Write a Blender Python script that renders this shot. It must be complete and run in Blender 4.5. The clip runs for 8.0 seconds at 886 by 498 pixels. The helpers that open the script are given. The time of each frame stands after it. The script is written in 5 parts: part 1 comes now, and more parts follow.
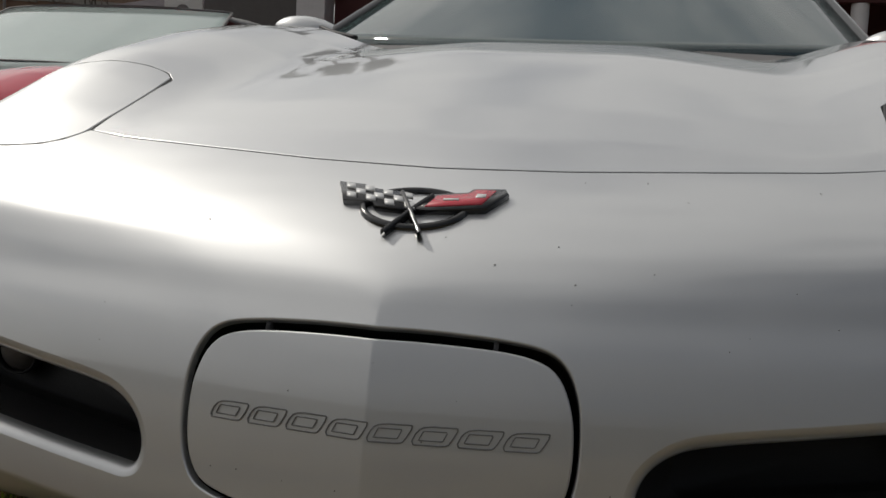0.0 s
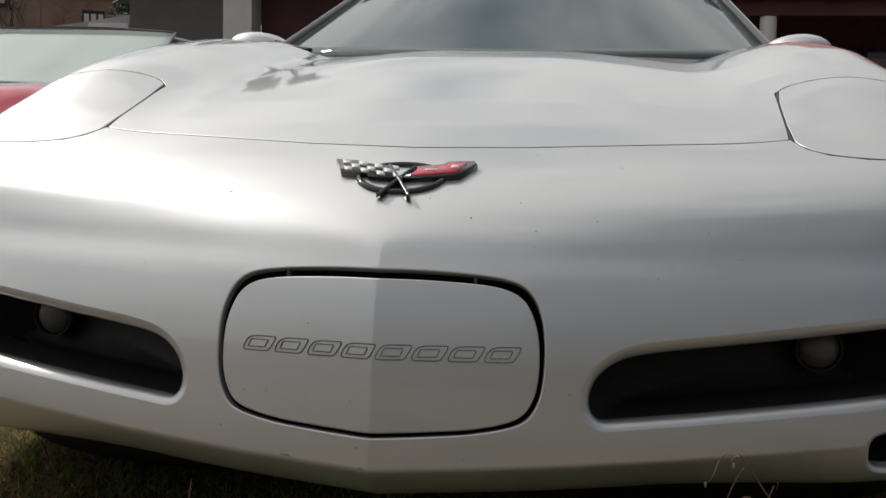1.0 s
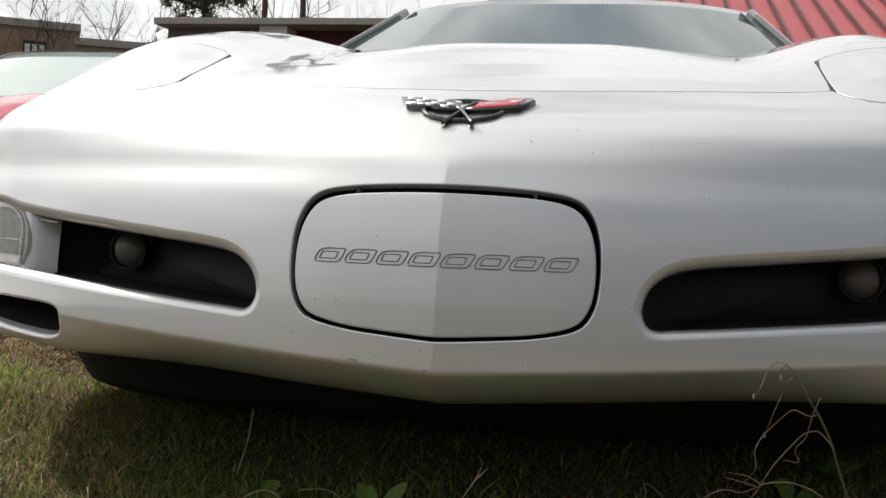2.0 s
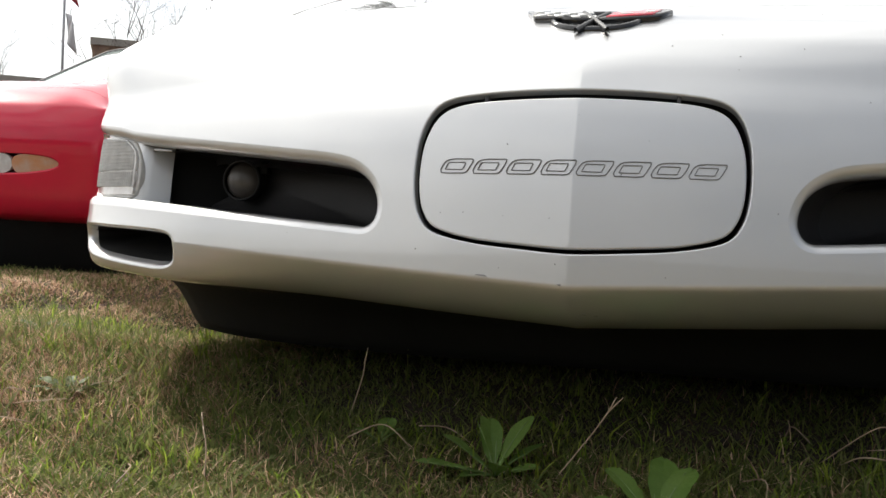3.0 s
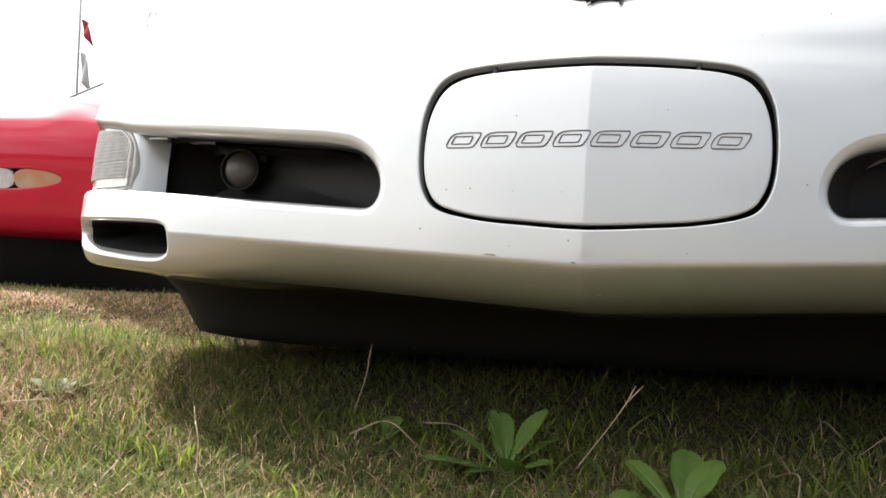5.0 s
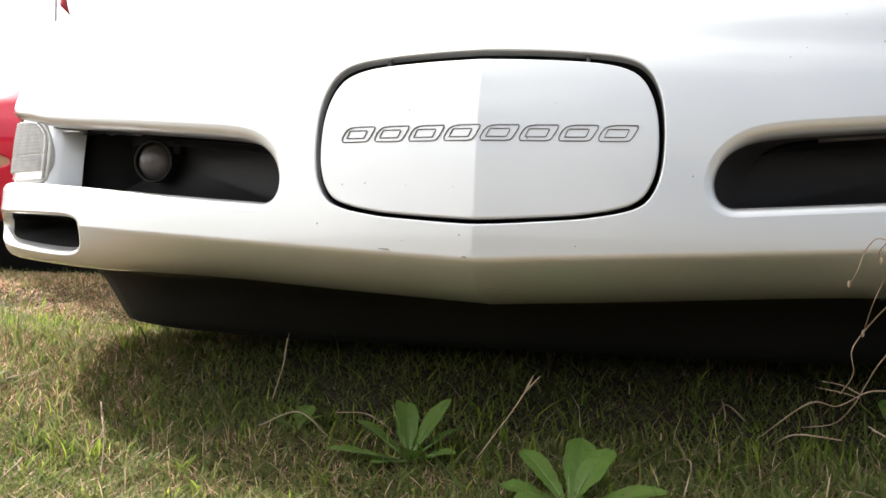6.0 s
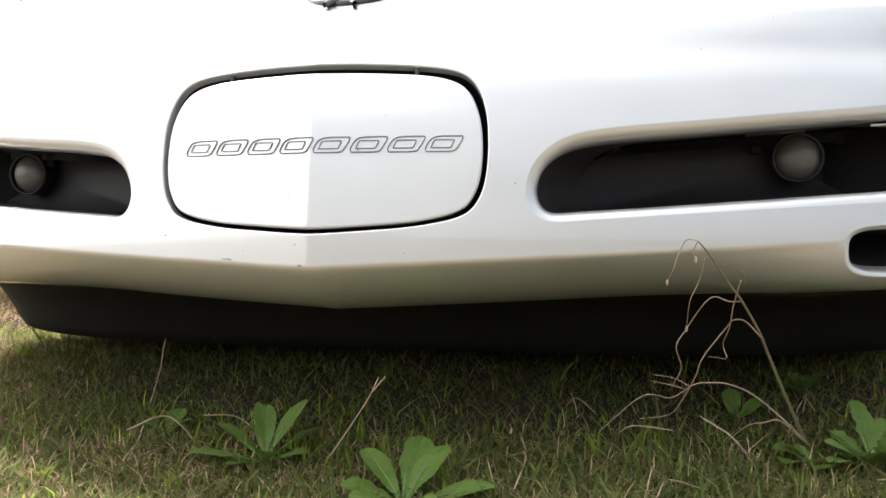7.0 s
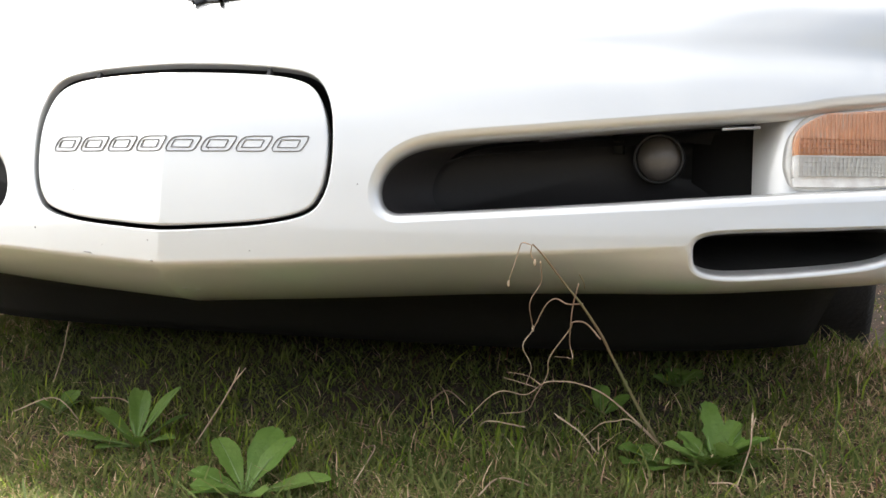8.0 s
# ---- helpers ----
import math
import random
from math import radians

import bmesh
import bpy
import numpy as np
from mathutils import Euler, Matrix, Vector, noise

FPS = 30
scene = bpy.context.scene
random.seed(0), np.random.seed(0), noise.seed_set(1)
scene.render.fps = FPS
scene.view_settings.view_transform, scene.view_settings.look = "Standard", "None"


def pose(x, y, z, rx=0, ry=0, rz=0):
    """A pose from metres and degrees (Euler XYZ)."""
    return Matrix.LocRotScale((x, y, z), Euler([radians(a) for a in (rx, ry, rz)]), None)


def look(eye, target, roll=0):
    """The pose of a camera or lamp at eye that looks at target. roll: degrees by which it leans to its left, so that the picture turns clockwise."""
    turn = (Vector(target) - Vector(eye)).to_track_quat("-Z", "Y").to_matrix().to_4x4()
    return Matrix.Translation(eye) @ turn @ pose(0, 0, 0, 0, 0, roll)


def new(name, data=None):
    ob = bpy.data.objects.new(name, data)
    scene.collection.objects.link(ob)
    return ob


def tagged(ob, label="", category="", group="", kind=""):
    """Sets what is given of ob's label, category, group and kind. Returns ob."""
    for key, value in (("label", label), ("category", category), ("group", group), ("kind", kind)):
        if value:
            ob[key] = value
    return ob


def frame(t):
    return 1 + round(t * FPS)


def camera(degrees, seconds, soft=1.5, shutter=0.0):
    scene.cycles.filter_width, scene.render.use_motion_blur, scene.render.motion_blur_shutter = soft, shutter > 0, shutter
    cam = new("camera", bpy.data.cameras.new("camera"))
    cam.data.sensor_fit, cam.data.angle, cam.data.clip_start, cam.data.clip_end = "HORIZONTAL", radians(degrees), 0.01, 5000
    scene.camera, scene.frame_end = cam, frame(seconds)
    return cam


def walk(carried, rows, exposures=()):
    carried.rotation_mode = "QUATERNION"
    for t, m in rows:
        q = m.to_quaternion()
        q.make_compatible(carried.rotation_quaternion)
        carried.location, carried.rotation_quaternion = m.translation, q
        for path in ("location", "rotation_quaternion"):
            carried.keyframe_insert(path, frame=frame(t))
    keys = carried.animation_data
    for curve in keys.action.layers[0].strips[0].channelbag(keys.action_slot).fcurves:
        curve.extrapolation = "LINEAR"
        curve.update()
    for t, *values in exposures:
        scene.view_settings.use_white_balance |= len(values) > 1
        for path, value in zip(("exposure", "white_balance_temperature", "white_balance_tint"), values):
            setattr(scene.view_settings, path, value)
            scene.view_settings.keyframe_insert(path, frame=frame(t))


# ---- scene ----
cam = camera(46.5, 8.0)
PATH = [
    (0, (0.262, -0.8347, 0.666), (-0.175, 1.1055, 0.452), 2.7),
    (0.5, (0.253, -0.9746, 0.653), (-0.1047, 0.9815, 0.441), 2.4),
    (1, (0.2505, -1.0856, 0.617), (-0.0521, 0.8838, 0.444), 1.3),
    (1.2, (0.25, -1.1226, 0.602), (-0.0406, 0.8476, 0.423), 1.2),
    (2.3, (0.2052, -1.174, 0.406), (-0.1965, 0.7848, 0.366), 2.8),
    (2.5, (0.1916, -1.1448, 0.389), (-0.2452, 0.8065, 0.338), 3.1),
    (3, (0.1581, -1.1133, 0.32), (-0.354, 0.82, 0.289), 2.4),
    (3.5, (0.1345, -1.083, 0.277), (-0.4368, 0.8342, 0.293), 2.6),
    (4, (0.1308, -1.0629, 0.255), (-0.4476, 0.8513, 0.305), 2.7),
    (4.5, (0.1309, -1.0549, 0.248), (-0.4223, 0.866, 0.306), 2.7),
    (6, (0.2474, -1.0226, 0.29), (-0.2667, 0.9108, 0.263), 1.2),
    (6.5, (0.3123, -1.0285, 0.306), (-0.1817, 0.9086, 0.269), 0.8),
    (7, (0.4103, -1.0258, 0.316), (-0.0666, 0.916, 0.261), -0.2),
    (7.5, (0.5237, -1.0024, 0.327), (0.0156, 0.9309, 0.246), 0.5),
    (8, (0.6339, -0.985, 0.358), (0.0626, 0.9272, 0.23), 0.6),
]
walk(cam, [(t, look(eye, target, roll)) for t, eye, target, roll in PATH],
     exposures=[(0.0, -1.42), (1.2, -0.87), (2.3, -0.28), (3.0, 0.06), (4.0, 0.47), (6.5, 1.05), (8.0, 1.35)])

# ---- daylight: a bright, thinly clouded sky with the sun behind the parked cars and to their flank
SUN_WAY = Vector((-0.64, 0.31, 0.70)).normalized()
world = bpy.data.worlds.new("sky")
scene.world = world
world.use_nodes = True
wn = world.node_tree
for n in list(wn.nodes):
    wn.nodes.remove(n)
w_out, w_bg = wn.nodes.new("ShaderNodeOutputWorld"), wn.nodes.new("ShaderNodeBackground")
w_sky, w_mix = wn.nodes.new("ShaderNodeTexSky"), wn.nodes.new("ShaderNodeMix")
w_co, w_map, w_noise, w_ramp = (wn.nodes.new(k) for k in ("ShaderNodeTexCoord", "ShaderNodeMapping", "ShaderNodeTexNoise", "ShaderNodeValToRGB"))
w_sky.sky_type, w_sky.sun_disc = "NISHITA", False
w_sky.sun_elevation = math.asin(SUN_WAY.z)
w_sky.sun_rotation = math.atan2(SUN_WAY.x, SUN_WAY.y)
w_sky.air_density, w_sky.dust_density = 1.0, 2.0
w_mix.data_type = "RGBA"
# clouds shine more towards the sun
w_dot, w_glow, w_cloud = wn.nodes.new("ShaderNodeVectorMath"), wn.nodes.new("ShaderNodeMapRange"), wn.nodes.new("ShaderNodeMix")
w_dot.operation = "DOT_PRODUCT"
w_dot.inputs[1].default_value = SUN_WAY
w_glow.inputs["From Min"].default_value, w_glow.inputs["From Max"].default_value = -0.45, 1.0
w_cloud.data_type = "RGBA"
w_cloud.inputs["A"].default_value, w_cloud.inputs["B"].default_value = (3.8, 4.0, 4.35, 1), (20.0, 19.8, 19.3, 1)
wn.links.new(w_co.outputs["Generated"], w_dot.inputs[0])
wn.links.new(w_dot.outputs["Value"], w_glow.inputs["Value"])
wn.links.new(w_glow.outputs["Result"], w_cloud.inputs["Factor"])
wn.links.new(w_cloud.outputs["Result"], w_mix.inputs["B"])
w_map.inputs["Scale"].default_value = (1, 1, 2.2)
w_noise.inputs["Scale"].default_value, w_noise.inputs["Detail"].default_value, w_noise.inputs["Distortion"].default_value = 2.6, 6, 0.4
w_ramp.color_ramp.elements[0].position, w_ramp.color_ramp.elements[1].position = 0.31, 0.57
w_ramp.color_ramp.elements[0].color = (0.15, 0.15, 0.15, 1)
w_bg.inputs["Strength"].default_value = 0.095
for a, b in ((w_co.outputs["Generated"], w_map.inputs["Vector"]), (w_map.outputs[0], w_noise.inputs["Vector"]), (w_noise.outputs["Fac"], w_ramp.inputs[0]),
             (w_ramp.outputs[0], w_mix.inputs["Factor"]), (w_sky.outputs[0], w_mix.inputs["A"]), (w_mix.outputs["Result"], w_bg.inputs["Color"]),
             (w_bg.outputs[0], w_out.inputs["Surface"])):
    wn.links.new(a, b)
sun = new("sun", bpy.data.lights.new("sun", "SUN"))
sun.data.energy, sun.data.angle, sun.data.color = 5.0, radians(2.5), (1.0, 0.95, 0.86)
sun.matrix_world = look(SUN_WAY * 50, (0, 0, 0))


# ---- materials
def material(name, colour, rough=0.5, metal=0.0, vary=0.15, scale=12.0, bump=0.0, bump_scale=60.0, second=None, coat=0.0, island=0.0, per_object=0.0, **extra):
    """A Principled surface whose colour wanders at two scales, with a fine relief."""
    m = bpy.data.materials.new(name)
    m.use_nodes = True
    t, add = m.node_tree, m.node_tree.nodes.new
    p = t.nodes["Principled BSDF"]
    p.inputs["Roughness"].default_value, p.inputs["Metallic"].default_value, p.inputs["Coat Weight"].default_value = rough, metal, coat
    p.inputs["Coat Roughness"].default_value = 0.04
    for key, value in extra.items():
        p.inputs[key.replace("_", " ").title().replace("Ior", "IOR")].default_value = value
    co = add("ShaderNodeTexCoord")
    big, fine = add("ShaderNodeTexNoise"), add("ShaderNodeTexNoise")
    big.inputs["Scale"].default_value, fine.inputs["Scale"].default_value = scale, scale * 9
    big.inputs["Detail"].default_value = fine.inputs["Detail"].default_value = 5
    mix, grain = add("ShaderNodeMix"), add("ShaderNodeMix")
    mix.data_type = grain.data_type = "RGBA"
    other = second or tuple(c * (1 - vary) for c in colour)
    mix.inputs["A"].default_value, mix.inputs["B"].default_value = (*colour, 1), (*other, 1)
    spread = add("ShaderNodeMapRange")
    spread.inputs["From Min"].default_value, spread.inputs["From Max"].default_value = 0.32, 0.68
    grain.blend_type = "MULTIPLY"
    grain.inputs["Factor"].default_value = min(1, vary * 2)
    t.links.new(co.outputs["Object"], big.inputs["Vector"])
    t.links.new(co.outputs["Object"], fine.inputs["Vector"])
    t.links.new(big.outputs["Fac"], spread.inputs["Value"])
    source = spread.outputs["Result"]
    if island or per_object:
        geo = add("ShaderNodeNewGeometry") if island else add("ShaderNodeObjectInfo")
        blend = add("ShaderNodeMix")
        blend.inputs["Factor"].default_value = island or per_object
        t.links.new(source, blend.inputs["A"])
        t.links.new(geo.outputs["Random Per Island" if island else "Random"], blend.inputs["B"])
        source = blend.outputs["Result"]
    t.links.new(source, mix.inputs["Factor"])
    t.links.new(mix.outputs["Result"], grain.inputs["A"])
    t.links.new(fine.outputs["Fac"], grain.inputs["B"])
    lift = add("ShaderNodeMapRange")
    lift.inputs["To Min"].default_value, lift.inputs["To Max"].default_value = 0.75, 1.25
    t.links.new(fine.outputs["Fac"], lift.inputs["Value"])
    t.links.new(lift.outputs["Result"], grain.inputs["B"])
    t.links.new(grain.outputs["Result"], p.inputs["Base Color"])
    if bump:
        n, b = add("ShaderNodeTexNoise"), add("ShaderNodeBump")
        n.inputs["Scale"].default_value, n.inputs["Detail"].default_value = bump_scale, 4
        b.inputs["Strength"].default_value, b.inputs["Distance"].default_value = bump, 0.01
        t.links.new(co.outputs["Object"], n.inputs["Vector"])
        t.links.new(n.outputs["Fac"], b.inputs["Height"])
        t.links.new(b.outputs["Normal"], p.inputs["Normal"])
    return m


SILVER_PAINT = material("silver_paint", (0.628, 0.636, 0.644), 0.48, 0.85, 0.03, 3, coat=1.0, coat_ior=1.7)
RED_PAINT = material("red_paint", (0.68, 0.010, 0.048), 0.35, 0.0, 0.06, 3, coat=1.0, specular_ior_level=0.2)
BLACK_PLASTIC = material("black_plastic", (0.010, 0.010, 0.011), 0.55, 0, 0.3, 20, 0.05, 300)
DARK_SKIRT = material("dark_skirt", (0.008, 0.008, 0.008), 0.75, 0, 0.3, 8, 0.06, 150, specular_ior_level=0.2)
BLACK_GLOSS = material("black_gloss", (0.012, 0.012, 0.013), 0.18, 0, 0.1, 20, coat=0.5)
CHROME = material("chrome", (0.75, 0.75, 0.76), 0.12, 1.0, 0.05, 30)
# grey for painted shade in the engraved lines, and for stone chips and scuffs
GROOVE_SHADE_AND_CHIP = material("groove_shade_and_chip", (0.23, 0.23, 0.23), 0.5, 0.3, 0.2, 60)
WHITE_ENAMEL = material("white_enamel", (0.75, 0.75, 0.74), 0.25, 0, 0.05, 60, coat=0.5)
RED_ENAMEL = material("red_enamel", (0.55, 0.01, 0.035), 0.25, 0, 0.1, 60, coat=0.6)
RUBBER = material("rubber", (0.02, 0.02, 0.02), 0.75, 0, 0.3, 30, 0.3, 120)
ALLOY = material("alloy", (0.55, 0.55, 0.56), 0.3, 0.9, 0.08, 20)
INSERT_BLACK = material("insert_black", (0.011, 0.010, 0.011), 0.6, 0, 0.25, 14, 0.05, 250)
SLEEVE_GREY = material("sleeve_grey", (0.026, 0.024, 0.025), 0.5, 0, 0.2, 14, 0.04, 250)
TRIM_GREY = material("trim_grey", (0.05, 0.05, 0.055), 0.6, 0, 0.3, 20, 0.2, 250)
COWL_GREY = material("cowl_grey", (0.16, 0.155, 0.155), 0.7, 0, 0.2, 20, 0.1, 250)
SOFT_TOP = material("soft_top", (0.22, 0.215, 0.215), 0.85, 0, 0.12, 40, 0.3, 400)
LENS_CLEAR = material("lens_clear", (0.90, 0.91, 0.91), 0.12, 0, 0.1, 60, second=(0.72, 0.70, 0.70), transmission_weight=0.12, ior=1.45, coat=0.6)
LENS_AMBER = material("lens_amber", (0.92, 0.40, 0.16), 0.15, 0, 0.15, 22, second=(0.86, 0.62, 0.50), transmission_weight=0.35, ior=1.45, coat=0.6)
LENS_RIB = material("lens_rib", (0.74, 0.74, 0.73), 0.25, 0, 0.2, 60, coat=0.4)
AMBER_RIB = material("amber_rib", (0.66, 0.34, 0.20), 0.25, 0, 0.2, 60, coat=0.4)
FOG_GLASS = material("fog_glass", (0.11, 0.10, 0.095), 0.4, 0.1, 0.3, 30, coat=0.25)
GLASS = material("glass", (0.06, 0.10, 0.10), 0.02, 0, 0.02, 4, transmission_weight=0.25, ior=2.0)
SCREEN_GLASS = material("screen_glass", (0.62, 0.72, 0.70), 0.04, 0, 0.04, 4, transmission_weight=0.4, ior=2.0)
# earth with the shade under the nose put into its colour
SHADED_SOIL = material("shaded_soil", (0.020, 0.014, 0.009), 0.95, 0, 0.35, 9, 0.9, 60, second=(0.046, 0.030, 0.019))
LAWN = material("lawn", (0.075, 0.040, 0.024), 0.95, 0, 0.4, 5, 0.9, 60, second=(0.034, 0.030, 0.013))
FAR_GREEN = material("far_green", (0.045, 0.055, 0.035), 0.95, 0, 0.5, 0.6, 0.5, 6)
DRY_LAWN = material("dry_lawn", (0.23, 0.18, 0.118), 0.95, 0, 0.4, 5, 0.9, 60, second=(0.14, 0.12, 0.06))
GRASS_GREEN = material("grass_green", (0.080, 0.125, 0.033), 0.65, 0, 0.2, 6, second=(0.26, 0.27, 0.095), island=0.85)
GRASS_FRESH = material("grass_fresh", (0.13, 0.24, 0.025), 0.6, 0, 0.2, 6, second=(0.40, 0.46, 0.08), island=0.9)
GRASS_DRY = material("grass_dry", (0.88, 0.65, 0.45), 0.6, 0, 0.25, 8, second=(0.20, 0.085, 0.05), island=0.9)
LEAF = material("leaf", (0.095, 0.175, 0.030), 0.5, 0, 0.25, 30, 0.4, 90, second=(0.16, 0.24, 0.06), coat=0.1, per_object=0.5)
LEAF_PALE = material("leaf_pale", (0.18, 0.215, 0.12), 0.55, 0, 0.2, 25, 0.4, 90)
MIDRIB = material("midrib", (0.15, 0.23, 0.07), 0.6, 0, 0.2, 25)
STALK = material("stalk", (0.52, 0.40, 0.29), 0.6, 0, 0.35, 18, second=(0.22, 0.13, 0.09))
STALK_GREEN = material("stalk_green", (0.16, 0.16, 0.07), 0.6, 0, 0.3, 12, second=(0.20, 0.12, 0.075))
GRAVEL = material("gravel", (0.30, 0.28, 0.26), 0.95, 0, 0.4, 14, 0.9, 90)
BRICK = material("brick_tan", (0.36, 0.25, 0.18), 0.9, 0, 0.2, 2, 0.3, 40, second=(0.28, 0.18, 0.13))
STONE_BAND = material("stone_band", (0.42, 0.39, 0.35), 0.9, 0, 0.15, 3, 0.2, 30)
GREY_WALL = material("grey_wall", (0.16, 0.15, 0.145), 0.8, 0, 0.15, 2, 0.2, 30)
PALE_FASCIA = material("pale_fascia", (0.42, 0.38, 0.40), 0.75, 0, 0.12, 2, 0.1, 30)
WHITE_WOOD = material("white_wood", (0.74, 0.72, 0.72), 0.55, 0, 0.1, 4, 0.1, 40)
RED_WALL = material("red_wall", (0.085, 0.022, 0.022), 0.7, 0, 0.3, 3, 0.1, 30)
RED_ROOF = material("red_roof", (0.42, 0.055, 0.065), 0.45, 0.1, 0.15, 2, per_object=0.3)
DARK_GLASS = material("dark_glass", (0.02, 0.023, 0.025), 0.08, 0, 0.2, 3, coat=0.5)
SIGN_WHITE = material("sign_white", (0.78, 0.77, 0.75), 0.5, 0, 0.06, 6)
SIGN_INK = material("sign_ink", (0.03, 0.03, 0.035), 0.6, 0, 0.2, 20)
POST_RED = material("post_red", (0.12, 0.02, 0.02), 0.5, 0.2, 0.2, 6)
STEEL = material("steel", (0.42, 0.42, 0.43), 0.4, 0.8, 0.1, 10)
CLOTH_RED = material("cloth_red", (0.5, 0.06, 0.08), 0.8, 0, 0.15, 20)
CLOTH_WHITE = material("cloth_white", (0.7, 0.7, 0.72), 0.8, 0, 0.1, 20)
BARK = material("bark", (0.11, 0.085, 0.07), 0.95, 0, 0.35, 6, 0.6, 30)
PINE = material("pine_needles", (0.035, 0.06, 0.03), 0.7, 0, 0.3, 3, second=(0.06, 0.085, 0.035), island=0.7)
SEAT_GREY = material("seat_grey", (0.035, 0.035, 0.04), 0.7, 0, 0.2, 15)


def thin(m, share):
    """Lets part of the light through, as blades and leaves do."""
    t = m.node_tree
    p, out = t.nodes["Principled BSDF"], t.nodes["Material Output"]
    p.inputs["Specular IOR Level"].default_value = 0.2
    glow, both = t.nodes.new("ShaderNodeBsdfTranslucent"), t.nodes.new("ShaderNodeMixShader")
    t.links.new(p.inputs["Base Color"].links[0].from_socket, glow.inputs["Color"])
    both.inputs["Fac"].default_value = share
    t.links.new(p.outputs[0], both.inputs[1])
    t.links.new(glow.outputs[0], both.inputs[2])
    t.links.new(both.outputs[0], out.inputs["Surface"])


for blade, share in ((GRASS_GREEN, 0.55), (GRASS_FRESH, 0.6), (GRASS_DRY, 0.4), (LEAF, 0.35), (LEAF_PALE, 0.2)):
    thin(blade, share)


# ---- building helpers
def mesh_of(name, verts, faces, mat, flat=False):
    me = bpy.data.meshes.new(name)
    me.from_pydata([tuple(map(float, v)) for v in verts], [], [tuple(int(i) for i in f) for f in faces])
    me.validate()
    me.materials.append(mat)
    if not flat:
        me.shade_smooth()
    return me


def thing(name, label, category, at=(0, 0, 0), group="", kind=""):
    ob = new(name)
    ob.empty_display_size = 0.05
    ob.location = at
    return tagged(ob, label, category, group, kind)


def part(name, geo, mat, parent, label="", flat=False):
    """One mesh, given in the place's own coordinates, under a thing or a part."""
    verts, faces = geo
    base = Vector((0, 0, 0))
    p = parent
    while p is not None:
        base += Vector(p.location)
        p = p.parent
    ob = new(name, mesh_of(name, [Vector(v) - base for v in verts], faces, mat, flat))
    ob.parent = parent
    return tagged(ob, label) if label else ob


def solo(name, geo, mat, label, category="", group="", kind="", flat=False):
    return tagged(new(name, mesh_of(name, geo[0], geo[1], mat, flat)), label, category, group, kind)


def join(*geos):
    verts, faces = [], []
    for v, f in geos:
        n = len(verts)
        verts += [tuple(q) for q in v]
        faces += [tuple(i + n for i in g) for g in f]
    return verts, faces


def moved(geo, m):
    return [tuple(m @ Vector(v)) for v in geo[0]], geo[1]


def from_bm(bm):
    bm.verts.index_update()
    out = [tuple(v.co) for v in bm.verts], [tuple(v.index for v in f.verts) for f in bm.faces]
    bm.free()
    return out


def box(x0, y0, z0, x1, y1, z1, bevel=0.0):
    bm = bmesh.new()
    bmesh.ops.create_cube(bm, size=1)
    for v in bm.verts:
        v.co = Vector(((x0 + x1) / 2 + v.co.x * (x1 - x0), (y0 + y1) / 2 + v.co.y * (y1 - y0), (z0 + z1) / 2 + v.co.z * (z1 - z0)))
    if bevel:
        bmesh.ops.bevel(bm, geom=bm.edges[:], offset=bevel, segments=2, affect="EDGES", profile=0.6)
    return from_bm(bm)


def tube(points, radii, sides=6):
    """A bent, tapering rod."""
    pts = [Vector(p) for p in points]
    if isinstance(radii, (int, float)):
        radii = [radii] * len(pts)
    verts, faces = [], []
    side = None
    for i, p in enumerate(pts):
        ahead = (pts[min(i + 1, len(pts) - 1)] - pts[max(i - 1, 0)]).normalized()
        side = ahead.orthogonal().normalized() if side is None else (side - ahead * side.dot(ahead)).normalized()
        up = ahead.cross(side)
        for k in range(sides):
            a = 2 * math.pi * k / sides
            verts.append(p + (side * math.cos(a) + up * math.sin(a)) * radii[i])
    for i in range(len(pts) - 1):
        for k in range(sides):
            faces.append((i * sides + k, i * sides + (k + 1) % sides, (i + 1) * sides + (k + 1) % sides, (i + 1) * sides + k))
    faces += [tuple(range(sides))[::-1], tuple(range((len(pts) - 1) * sides, len(pts) * sides))]
    return verts, faces


def spline(points, n=8):
    """Points along a smooth curve through the given ones."""
    p = [Vector(q) for q in points]
    p = [p[0] * 2 - p[1]] + p + [p[-1] * 2 - p[-2]]
    out = []
    for i in range(1, len(p) - 2):
        for k in range(n):
            t = k / n
            out.append(0.5 * (2 * p[i] + (p[i + 1] - p[i - 1]) * t + (2 * p[i - 1] - 5 * p[i] + 4 * p[i + 1] - p[i + 2]) * t * t
                              + (3 * p[i] - p[i - 1] - 3 * p[i + 1] + p[i + 2]) * t ** 3))
    return out + [p[-2]]


def lathe(rings, sides=32, axis="y"):
    """Rings of (radius, place along the axis)."""
    verts, faces = [], []
    for r, h in rings:
        for k in range(sides):
            a = 2 * math.pi * k / sides
            c, s = r * math.cos(a), r * math.sin(a)
            verts.append((c, h, s) if axis == "y" else (c, s, h) if axis == "z" else (h, c, s))
    for i in range(len(rings) - 1):
        for k in range(sides):
            faces.append((i * sides + k, i * sides + (k + 1) % sides, (i + 1) * sides + (k + 1) % sides, (i + 1) * sides + k))
    return verts, faces


def grid_geo(rows):
    """A sheet through rows of points."""
    n = len(rows[0])
    verts = [p for r in rows for p in r]
    faces = [(i * n + k, i * n + k + 1, (i + 1) * n + k + 1, (i + 1) * n + k) for i in range(len(rows) - 1) for k in range(n - 1)]
    return verts, faces


